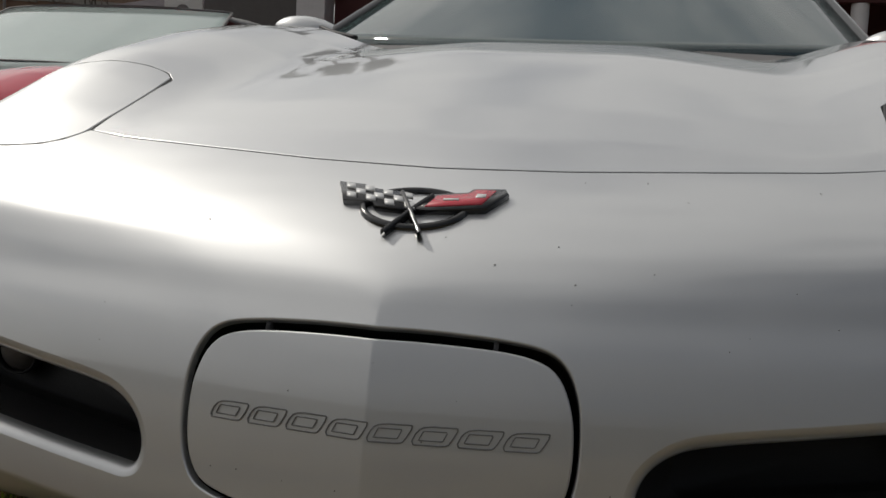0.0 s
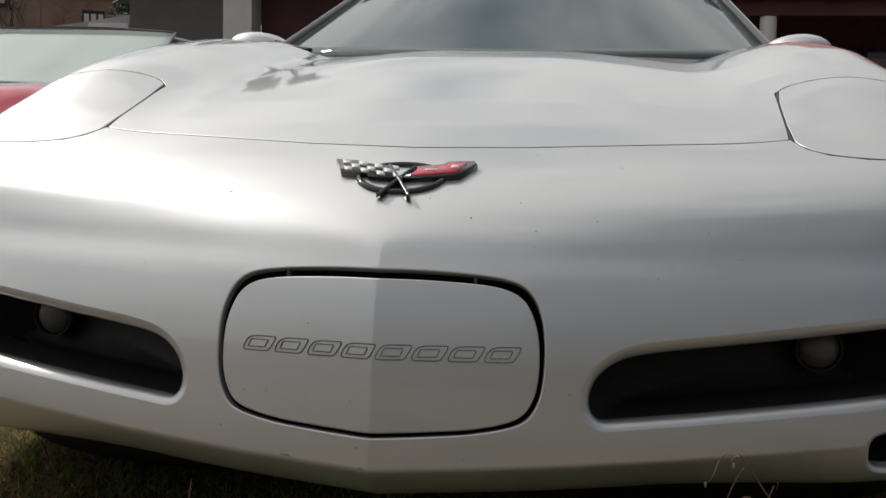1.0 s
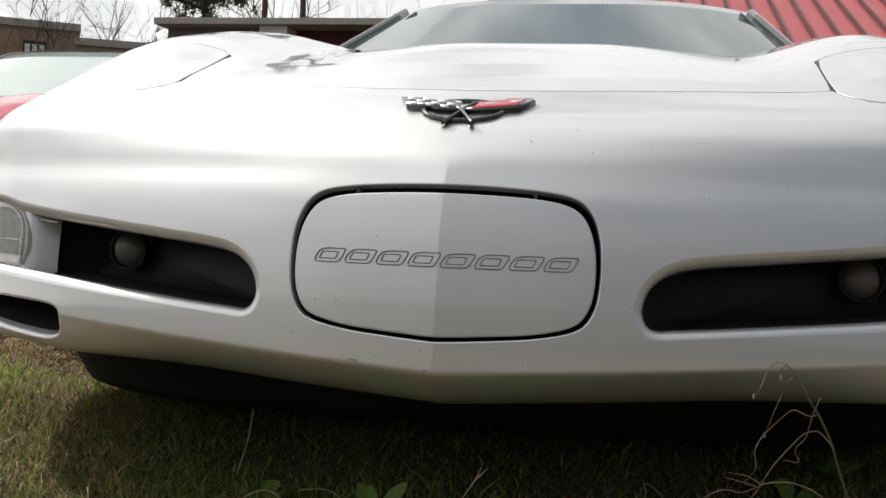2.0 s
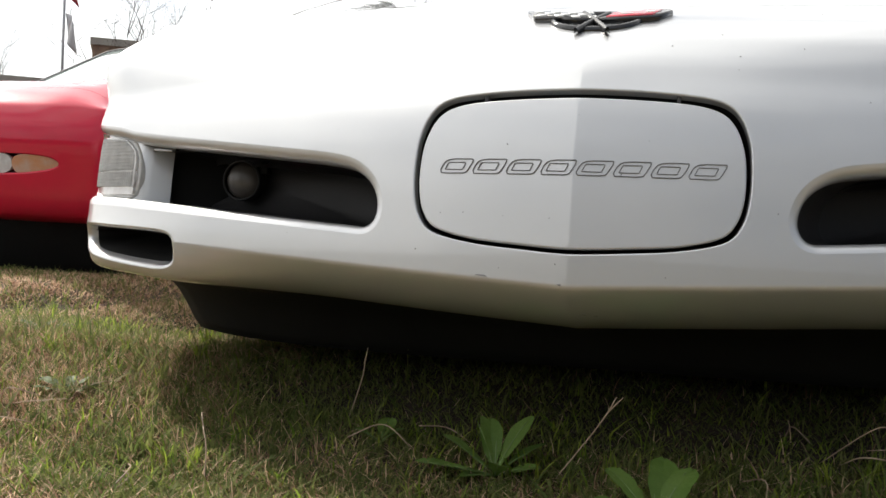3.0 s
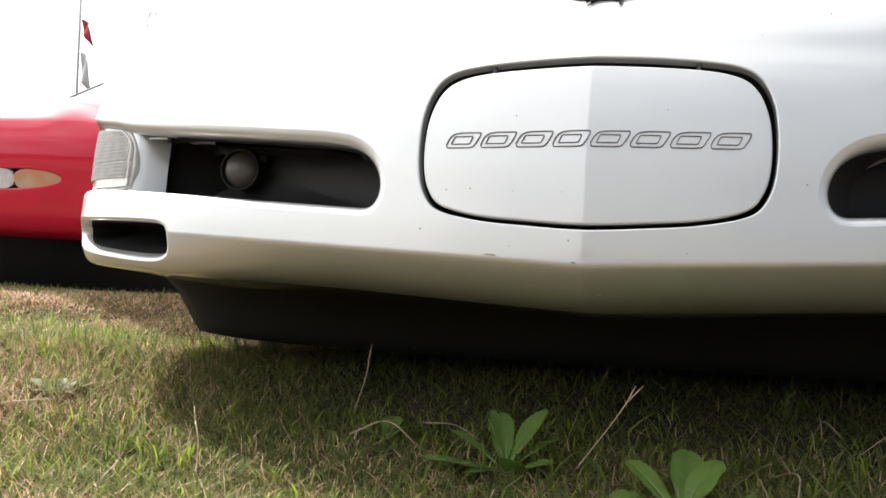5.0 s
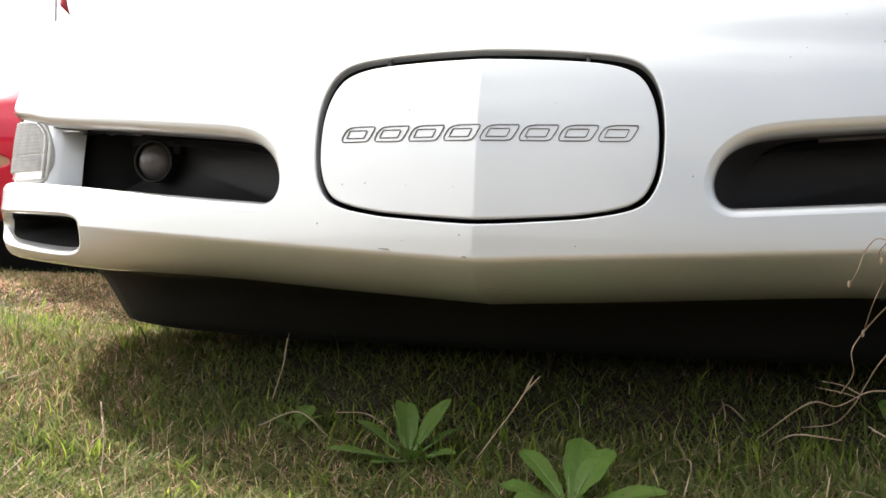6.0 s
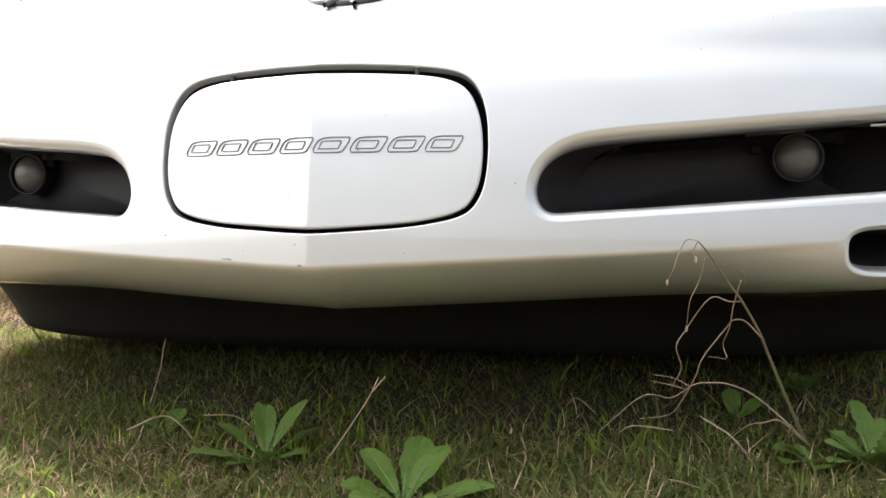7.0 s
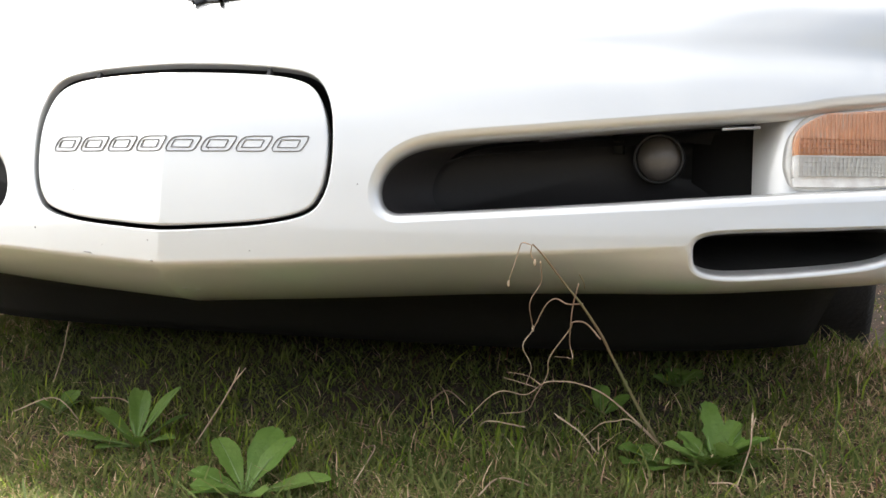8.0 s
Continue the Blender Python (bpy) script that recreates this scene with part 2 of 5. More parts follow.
def slab(rows, thick):
    """A sheet with thickness, turned to -y and -z at its back."""
    front = [[Vector(p) for p in r] for r in rows]
    back = [[p + Vector((0, thick, -thick * 0.3)) for p in r] for r in front]
    n = len(rows[0])
    a, b = grid_geo(front), grid_geo(back)
    off = len(a[0])
    faces = a[1] + [tuple(i + off for i in f[::-1]) for f in b[1]]
    edge = list(range(n)) + [i * n + n - 1 for i in range(1, len(rows))] + [(len(rows) - 1) * n + k for k in range(n - 2, -1, -1)] + [i * n for i in range(len(rows) - 2, 0, -1)]
    for i, e in enumerate(edge):
        f = edge[(i + 1) % len(edge)]
        faces.append((e, e + off, f + off, f))
    return a[0] + b[0], faces


# ---- the skin of a car's nose
def smooth(e0, e1, x):
    t = np.clip((x - e0) / (e1 - e0), 0, 1)
    return t * t * (3 - 2 * t)


def fair(points, step=0.004, width=0.03):
    """A smooth curve through a few control points: arc length, then the two coordinates."""
    p = np.array(points, float)
    s = np.r_[0, np.cumsum(np.hypot(*np.diff(p, axis=0).T))]
    t = np.arange(0, s[-1], step)
    n = int(width / step)
    k = np.hanning(2 * n + 3)[1:-1]
    k /= k.sum()
    out = [t]
    for c in p.T:
        raw = np.interp(t, s, c)
        head = 2 * raw[0] - raw[n:0:-1]
        tail = 2 * raw[-1] - raw[-2:-n - 2:-1]
        out.append(np.convolve(np.r_[head, raw, tail], k, "valid"))
    return out


class Skin:
    """The outer surface of a car's nose and bonnet: u runs across it, v up the front and back over the bonnet."""

    def __init__(self, profile, plan, crown, round_from=(0.50, 0.62), crease=1.0, start=0.0, tuck=0.0):
        runs = profile if isinstance(profile[0], list) else [profile]
        v, py, pz = (list(c) for c in fair(runs[0]))
        for run in runs[1:]:
            a, b, c = fair(run)
            v, py, pz = v + list(a + v[-1] + 0.004), py + list(b), pz + list(c)
        self.v, self.py, self.pz, self.tuck = np.array(v) + start, np.array(py), np.array(pz), tuck
        self.u, self.px, self.pl = fair(plan, width=0.06)
        self.crown, self.round_from, self.crease = crown, round_from, crease

    def at(self, u, v):
        u, v = np.asarray(u, float), np.asarray(v, float)
        y0, z0 = np.interp(v, self.v, self.py), np.interp(v, self.v, self.pz)
        s = np.abs(u)
        r = 0.22 * smooth(*self.round_from, z0) + 0.25 * (1 - self.crease)
        x = np.sign(u) * np.interp(s, self.u, self.px)
        x = x * (1 - 0.055 * smooth(0.50, 0.72, z0) * smooth(0.45, 0.85, s) * (self.tuck > 0))
        y0 = 0.024 + (y0 - 0.024) * (1 - self.tuck * smooth(0.30, 0.62, np.abs(x)) * (1 - smooth(0.255, 0.265, z0)))
        plan = np.interp(np.sqrt(s * s + r * r) - r, self.u, self.pl)
        w = 1 - smooth(0.15, 1.3, y0)
        y = y0 + w * plan
        return np.stack([x, y, z0 + self.crown(np.abs(x), y, z0)], -1)

    def normal(self, u, v, e=0.002):
        a = self.at(np.asarray(u) + e, v) - self.at(np.asarray(u) - e, v)
        b = self.at(u, np.asarray(v) + e) - self.at(u, np.asarray(v) - e)
        n = np.cross(a, b)
        return n / np.linalg.norm(n, axis=-1, keepdims=True)


def silver_crown(x, y, z):
    a = smooth(0.30, 1.1, y)
    up = smooth(0.50, 0.62, z)
    bulge = 0.032 * a * (1 - smooth(0.12, 0.52, x))
    fender = (0.008 + 0.048 * smooth(0.3, 0.8, y)) * up * smooth(0.40, 0.66, x)
    drop = smooth(0.54, 0.80, z) * 0.24 * np.clip((x - 0.68) / 0.19, 0, 1.2) ** 2.4
    chin = 0.045 * x * (1 - smooth(0.262, 0.34, z))
    return bulge + fender - drop + chin


SILVER = Skin(
    [[(0.30, 0.205), (0.17, 0.208), (0.11, 0.213), (0.073, 0.222), (0.048, 0.236), (0.025, 0.262)],
     [(0.024, 0.265), (0.0255, 0.30), (0.0285, 0.335), (0.033, 0.38), (0.041, 0.43), (0.056, 0.48),
      (0.084, 0.525), (0.129, 0.563), (0.184, 0.592), (0.237, 0.614), (0.30, 0.637), (0.40, 0.668), (0.55, 0.704), (0.75, 0.744), (1.0, 0.791), (1.3, 0.836), (1.6, 0.866)]],
    [(0, 0), (0.1, 0.0135), (0.165, 0.0235), (0.25, 0.043), (0.35, 0.071), (0.45, 0.103), (0.55, 0.138), (0.62, 0.168), (0.68, 0.196),
     (0.735, 0.227), (0.78, 0.259), (0.815, 0.305), (0.842, 0.376), (0.86, 0.476), (0.87, 0.58)],
    silver_crown, start=0.0120, tuck=0.72)


def rounded(points, turns=3):
    """A closed outline with its corners cut round."""
    p = np.array(points, float)
    for _ in range(turns):
        q = np.roll(p, -1, 0)
        p = np.stack([0.75 * p + 0.25 * q, 0.25 * p + 0.75 * q], 1).reshape(-1, 2)
    return p


def loop(points, n=6):
    """A smooth closed outline through the given points."""
    p = np.array(points, float)
    a, b, c, d = np.roll(p, 1, 0), p, np.roll(p, -1, 0), np.roll(p, -2, 0)
    out = []
    for i in range(len(p)):
        for k in range(n):
            t = k / n
            out.append(0.5 * (2 * b[i] + (c[i] - a[i]) * t + (2 * a[i] - 5 * b[i] + 4 * c[i] - d[i]) * t * t + (3 * b[i] - a[i] - 3 * c[i] + d[i]) * t ** 3))
    return np.array(out)


def evenly(p, step):
    """A closed outline with points at even steps."""
    q = np.vstack([p, p[:1]])
    s = np.r_[0, np.cumsum(np.hypot(*np.diff(q, axis=0).T))]
    t = np.linspace(0, s[-1], max(8, int(s[-1] / step)), endpoint=False)
    return np.stack([np.interp(t, s, q[:, 0]), np.interp(t, s, q[:, 1])], 1)


def area(p):
    q = np.roll(p, -1, 0)
    return 0.5 * np.sum(p[:, 0] * q[:, 1] - q[:, 0] * p[:, 1])


def grown(p, d):
    """A closed outline pushed outward by d."""
    t = np.roll(p, -1, 0) - np.roll(p, 1, 0)
    n = np.stack([t[:, 1], -t[:, 0]], 1) / np.maximum(np.hypot(*t.T), 1e-9)[:, None]
    return p + n * d * np.sign(area(p))


def inside(p, x, y):
    hit = np.zeros(np.shape(x), bool)
    q = np.roll(p, -1, 0)
    for (x0, y0), (x1, y1) in zip(p, q):
        if y0 != y1:
            hit ^= ((y0 > y) != (y1 > y)) & (x < (x1 - x0) * (y - y0) / (y1 - y0) + x0)
    return hit


def mirror(p):
    return np.array(p, float)[::-1] * (-1, 1)


def both_sides(half):
    """A closed outline from its half, listed from the middle line round to the middle line."""
    h = [tuple(q) for q in half]
    return np.array(h + [(-u, v) for u, v in h[::-1] if abs(u) > 1e-6])


def sheet(skin, outline, holes=(), grain=0.014, edge=0.007, lip=0.0025, deep=0.012, hole_lip=0.008, hole_deep=0.008, lips=(), sink=0.0, rim=True, rows=None):
    """A panel of the skin inside an outline in u and v, with openings, its edges rolled inwards. sink: metres below the skin, or a rule of (u, v)."""
    from mathutils.geometry import delaunay_2d_cdt
    drop = sink if callable(sink) else lambda u, v: np.zeros(np.shape(u)) + sink
    loops = [evenly(outline, edge)] + [evenly(h, edge) for h in holes]
    lo, hi = loops[0].min(0), loops[0].max(0)
    gu, gv = np.meshgrid(np.arange(lo[0], hi[0], grain), np.arange(lo[1], hi[1], grain))
    middle = np.arange(lo[1], hi[1], grain * 0.5)
    gu, gv = gu.ravel(), gv.ravel()
    gv = gv[np.abs(gu) > 0.005]
    gu = gu[np.abs(gu) > 0.005]
    for m in (-0.0022, 0.0, 0.0022):
        gu, gv = np.r_[gu, np.full(len(middle), m)], np.r_[gv, middle]
    if rows is not None:
        far = np.min(np.abs(gv[:, None] - np.array(rows)[None, :]), 1) > 0.007
        gu, gv = gu[far], gv[far]
        for v in rows:
            line = np.arange(lo[0], hi[0], grain * 0.7)
            gu, gv = np.r_[gu, line], np.r_[gv, np.full(len(line), v)]
    keep = inside(loops[0], gu, gv)
    for h in loops[1:]:
        keep &= ~inside(h, gu, gv)
    gu, gv = gu[keep], gv[keep]
    ring = np.vstack([np.vstack([l, (l + np.roll(l, -1, 0)) / 2]) for l in loops])
    near = np.ones(len(gu), bool)
    for i in range(0, len(gu), 400):
        d = (gu[i:i + 400, None] - ring[None, :, 0]) ** 2 + (gv[i:i + 400, None] - ring[None, :, 1]) ** 2
        near[i:i + 400] = d.min(1) > (0.5 * edge) ** 2
    pts = np.vstack(loops + [np.stack([gu[near], gv[near]], 1)])
    cons, n = [], 0
    for l in loops:
        cons += [(n + i, n + (i + 1) % len(l)) for i in range(len(l))]
        n += len(l)
    vs, _, fs, _, _, _ = delaunay_2d_cdt([Vector(p) for p in pts], cons, [], 0, 1e-7)
    q = np.array([tuple(v) for v in vs])
    tri = np.array([tuple(f) for f in fs])
    c = q[tri].mean(1)
    ea, eb = q[tri[:, 1]] - q[tri[:, 0]], q[tri[:, 2]] - q[tri[:, 0]]
    good = inside(loops[0], c[:, 0], c[:, 1]) & (np.abs(ea[:, 0] * eb[:, 1] - ea[:, 1] * eb[:, 0]) > 1.5e-6)
    for h in loops[1:]:
        good &= ~inside(h, c[:, 0], c[:, 1])
    place = lambda p, d: skin.at(p[:, 0], p[:, 1]) - skin.normal(p[:, 0], p[:, 1]) * (d + drop(p[:, 0], p[:, 1]))[:, None]
    verts = list(place(q, np.zeros(len(q))))
    faces = [tuple(t) for t in tri[good]]
    if rim:
        start = 0
        for k, l in enumerate(loops):
            r, deeper, out = (lip, deep, 1) if k == 0 else (lips[k - 1] if lips else hole_lip, hole_deep, -1)
            steps = [(r * math.sin(a), r * (1 - math.cos(a))) for a in (0.4, 0.8, 1.2, math.pi / 2)] + [(r, r + deeper)]
            last = list(range(len(verts), len(verts) + len(l)))
            verts += [verts[i] for i in range(start, start + len(l))]
            start += len(l)
            for off, d in steps:
                ringed = place(grown(l, off * out), np.full(len(l), d))
                now = list(range(len(verts), len(verts) + len(l)))
                verts += list(ringed)
                for i in range(len(l)):
                    j = (i + 1) % len(l)
                    faces.append((last[i], now[i], now[j], last[j]))
                last = now
    return verts, faces


def pocket(skin, outline, start, deep, shrink, edge=0.01, back=True, way=None, taper=0.0):
    """The inside of an opening: walls from the rolled edge back to a rear wall."""
    l = evenly(outline, edge)
    n = len(l)
    rings = []
    for k in range(5):
        f = k / 4
        p = grown(l, -shrink * f)
        p[:, 0] += np.sign(p[:, 0]) * taper * f * (1 - smooth(0.25, 0.40, np.abs(p[:, 0])))
        q = skin.at(p[:, 0], p[:, 1])
        nn = skin.normal(p[:, 0], p[:, 1])
        if way is not None:
            nn = np.broadcast_to(np.array(way, float), nn.shape) * f + nn * (1 - f)
        first = start(p[:, 0])[:, None] if callable(start) else start
        rings.append(q - nn * (first + deep * f))
    verts = [v for r in rings for v in r]
    last = len(rings) - 1
    faces = [(k * n + i, k * n + (i + 1) % n, (k + 1) * n + (i + 1) % n, (k + 1) * n + i) for k in range(last) for i in range(n)]
    if back:
        verts.append(rings[-1].mean(0))
        faces += [(last * n + i, last * n + (i + 1) % n, (last + 1) * n) for i in range(n)]
    return verts, faces


# ---- the silver sports car
silver_car = thing("sports_car", "silver metallic two-seat sports car parked nose-out on rough grass", "car", (0, 2.0, 0))
CREASE = 0.3045
UM, VM = SILVER.u[-1] - 0.004, SILVER.v[-1] - 0.004

PANEL = both_sides([(0, 0.535), (0.06, 0.534), (0.12, 0.5295), (0.158, 0.522), (0.178, 0.507), (0.190, 0.482), (0.195, 0.45), (0.1945, 0.41), (0.187, 0.380), (0.168, 0.359), (0.12, 0.3475), (0.06, 0.343), (0, 0.341)])
GRILLE = np.array([(0.249, 0.386), (0.258, 0.414), (0.285, 0.434), (0.33, 0.443), (0.42, 0.451), (0.52, 0.460), (0.62, 0.469), (0.71, 0.479), (0.76, 0.488), (0.86, 0.498), (0.91, 0.496),
                   (0.938, 0.474), (0.942, 0.44), (0.93, 0.404), (0.89, 0.397), (0.745, 0.392), (0.685, 0.389), (0.60, 0.384), (0.45, 0.374), (0.30, 0.364), (0.262, 0.364)])
SLOT = np.array([(0.598, 0.295), (0.605, 0.313), (0.64, 0.320), (0.75, 0.319), (0.84, 0.317), (0.884, 0.302), (0.874, 0.282), (0.81, 0.263), (0.72, 0.253), (0.64, 0.252), (0.605, 0.268)])
SEAM = [(0, 0.808), (0.15, 0.817), (0.30, 0.837), (0.45, 0.857), (0.522, 0.866)]
DOOR_FRONT = [(0.541, 0.822), (0.57, 0.797), (0.625, 0.778), (0.71, 0.765), (0.80, 0.764), (0.84, 0.780)]
DOOR_BACK = [(0.855, 0.85), (0.855, 0.94), (0.83, 1.05), (0.76, 1.115), (0.69, 1.145), (0.61, 1.166), (0.565, 1.166), (0.540, 1.14)]
panel_hole, grille_hole, slot_hole = grown(loop(PANEL), 0.0015), grown(loop(GRILLE), 0.013), grown(loop(SLOT), 0.010)
grille_left, slot_left = mirror(grille_hole), mirror(slot_hole)

cover = part("bumper_cover", sheet(SILVER, grown(both_sides(SEAM + DOOR_FRONT + [(UM, 0.82), (UM, -0.008), (0, -0.008)]), -0.0030),
                                   [panel_hole, grille_hole, grille_left, slot_hole, slot_left], grain=0.012, lip=0.0012, lips=(0.002, 0.014, 0.014, 0.009, 0.009), rows=(CREASE - 0.003, CREASE, CREASE + 0.003)), SILVER_PAINT, silver_car, "silver nose cover with a faint centre crease and stone chips")
bonnet_half = SEAM + DOOR_BACK[::-1][:-1] + [(0.885, 1.02), (0.90, 1.2), (0.87, 1.6), (0.85, VM), (0, VM)]
part("bonnet", sheet(SILVER, grown(both_sides(bonnet_half), -0.0030), grain=0.02, lip=0.0012), SILVER_PAINT, silver_car, "silver bonnet with raised centre and scooped flanks")
for side in (1, -1):
    flip = (lambda p: np.array(p, float)) if side > 0 else mirror
    part("headlight_door", sheet(SILVER, grown(flip(rounded(DOOR_FRONT + DOOR_BACK + [SEAM[-1]], 1)), -0.003), lip=0.0012), SILVER_PAINT, silver_car, "closed pop-up headlight door")
    part("front_wing", sheet(SILVER, grown(flip([(UM, 0.82), (UM, VM), (0.85, VM), (0.87, 1.6), (0.90, 1.2), (0.885, 1.02), DOOR_BACK[1], DOOR_BACK[0], DOOR_FRONT[-1]]), -0.0030), grain=0.025, lip=0.0012),
         SILVER_PAINT, silver_car)

# filler panel over the number-plate recess, with its two clips
recess = part("plate_recess", pocket(SILVER, grown(panel_hole, -0.001), 0.006, 0.05, -0.004), BLACK_PLASTIC, silver_car)
plate_half = [(0, 0.5235), (0.06, 0.5225), (0.12, 0.5185), (0.153, 0.511), (0.171, 0.498), (0.1825, 0.475), (0.188, 0.447), (0.188, 0.411), (0.181, 0.384), (0.164, 0.3655), (0.12, 0.354), (0.06, 0.3495), (0, 0.3475)]
plate = part("filler_panel", sheet(SILVER, grown(loop(both_sides(plate_half)), -0.0014), lip=0.0025, deep=0.02, sink=0.0015, grain=0.010), SILVER_PAINT, silver_car, "silver filler panel with engraved slanted characters")


def on_skin(skin, outline, low, high):
    """A small solid plate that follows the skin."""
    p = np.array(outline, float)
    if area(p) < 0:
        p = p[::-1]
    q, n = skin.at(p[:, 0], p[:, 1]), skin.normal(p[:, 0], p[:, 1])
    k = len(p)
    mid = p.mean(0)
    inner = mid + (p - mid) * 0.97
    qi = skin.at(inner[:, 0], inner[:, 1]) + skin.normal(inner[:, 0], inner[:, 1]) * high
    verts = list(q + n * low) + list(q + n * (low + 0.7 * (high - low))) + list(qi)
    faces = [(r * k + i, r * k + (i + 1) % k, (r + 1) * k + (i + 1) % k, (r + 1) * k + i) for r in (0, 1) for i in range(k)]
    faces.append(tuple(range(2 * k, 3 * k)))
    return verts, faces


def strip_on_skin(skin, path, width, low, high, closed=False):
    """A narrow bar along a line on the skin."""
    p = np.array(path, float)
    t = np.gradient(p, axis=0) if not closed else np.roll(p, -1, 0) - np.roll(p, 1, 0)
    n2 = np.stack([-t[:, 1], t[:, 0]], 1) / np.maximum(np.hypot(*t.T), 1e-9)[:, None] * width / 2
    rows = []
    for off, h in ((-1, low), (-0.75, high * 0.8), (0, high), (0.75, high * 0.8), (1, low)):
        a = p + n2 * off
        rows.append(skin.at(a[:, 0], a[:, 1]) + skin.normal(a[:, 0], a[:, 1]) * h)
    k = len(p)
    verts = [v for r in rows for v in r]
    last = k if closed else k - 1
    faces = [(r * k + i, r * k + (i + 1) % k, (r + 1) * k + (i + 1) % k, (r + 1) * k + i) for r in range(4) for i in range(last)]
    return verts, faces


# black strips laid below the panel gaps, standing in for the shade inside them
for side in (1, -1):
    flip = (lambda p: np.array(p, float)) if side > 0 else mirror
    door_line = evenly(flip(rounded(DOOR_FRONT + DOOR_BACK + [SEAM[-1]], 1)), 0.01)
    part("seam_shade", strip_on_skin(SILVER, door_line, 0.0090, -0.006, -0.0009, True), BLACK_PLASTIC, silver_car)
    part("seam_shade", strip_on_skin(SILVER, [(side * np.interp(v, (0.94, 1.02, 1.2, 1.6, 2.1), (0.855, 0.885, 0.90, 0.87, 0.85)), v) for v in np.arange(0.94, 2.1, 0.02)], 0.0090, -0.006, -0.0009), BLACK_PLASTIC, silver_car)
seam_u = np.linspace(-0.528, 0.528, 80)
part("seam_shade", strip_on_skin(SILVER, np.stack([seam_u, np.interp(np.abs(seam_u), [p[0] for p in SEAM], [p[1] for p in SEAM])], 1), 0.0090, -0.006, -0.0009), BLACK_PLASTIC, silver_car)

# eight slanted outlines engraved across the filler panel, as plain grey shapes painting the grooves' shade
cell, lean = 0.0412, 0.0085
for k in range(8):
    a, b = -0.163 + k * cell, -0.163 + (k + 1) * cell - 0.0058
    low, high = 0.4305, 0.4475
    ring = evenly(rounded([(a, low), (a + 0.012, low), (b - 0.004, low), (b, low + 0.002), (b + lean, high), (b - 0.006 + lean, high), (a + lean + 0.006, high), (a + lean * 0.7, high - 0.004)], 1), 0.0015)
    part("engraving_shade", strip_on_skin(SILVER, ring, 0.0014, -0.001, -0.0003, True), GROOVE_SHADE_AND_CHIP, plate, "thin slanted grey outline painting the shade of an engraved line")
    core = evenly(np.array([(a + 0.0075, low + 0.0042), (b - 0.006, low + 0.0042), (b - 0.002, high - 0.0042), (a + 0.0115, high - 0.0042)]), 0.002)
    part("engraving_shade", strip_on_skin(SILVER, core, 0.0012, -0.001, -0.0003, True), GROOVE_SHADE_AND_CHIP, plate, "thin slanted grey outline painting the shade of an engraved line")
for u in (-0.113, 0.112):
    part("panel_clip", on_skin(SILVER, [(u - 0.0022, 0.516), (u + 0.0022, 0.516), (u + 0.0022, 0.534), (u - 0.0022, 0.534)], -0.012, -0.004), TRIM_GREY, silver_car)

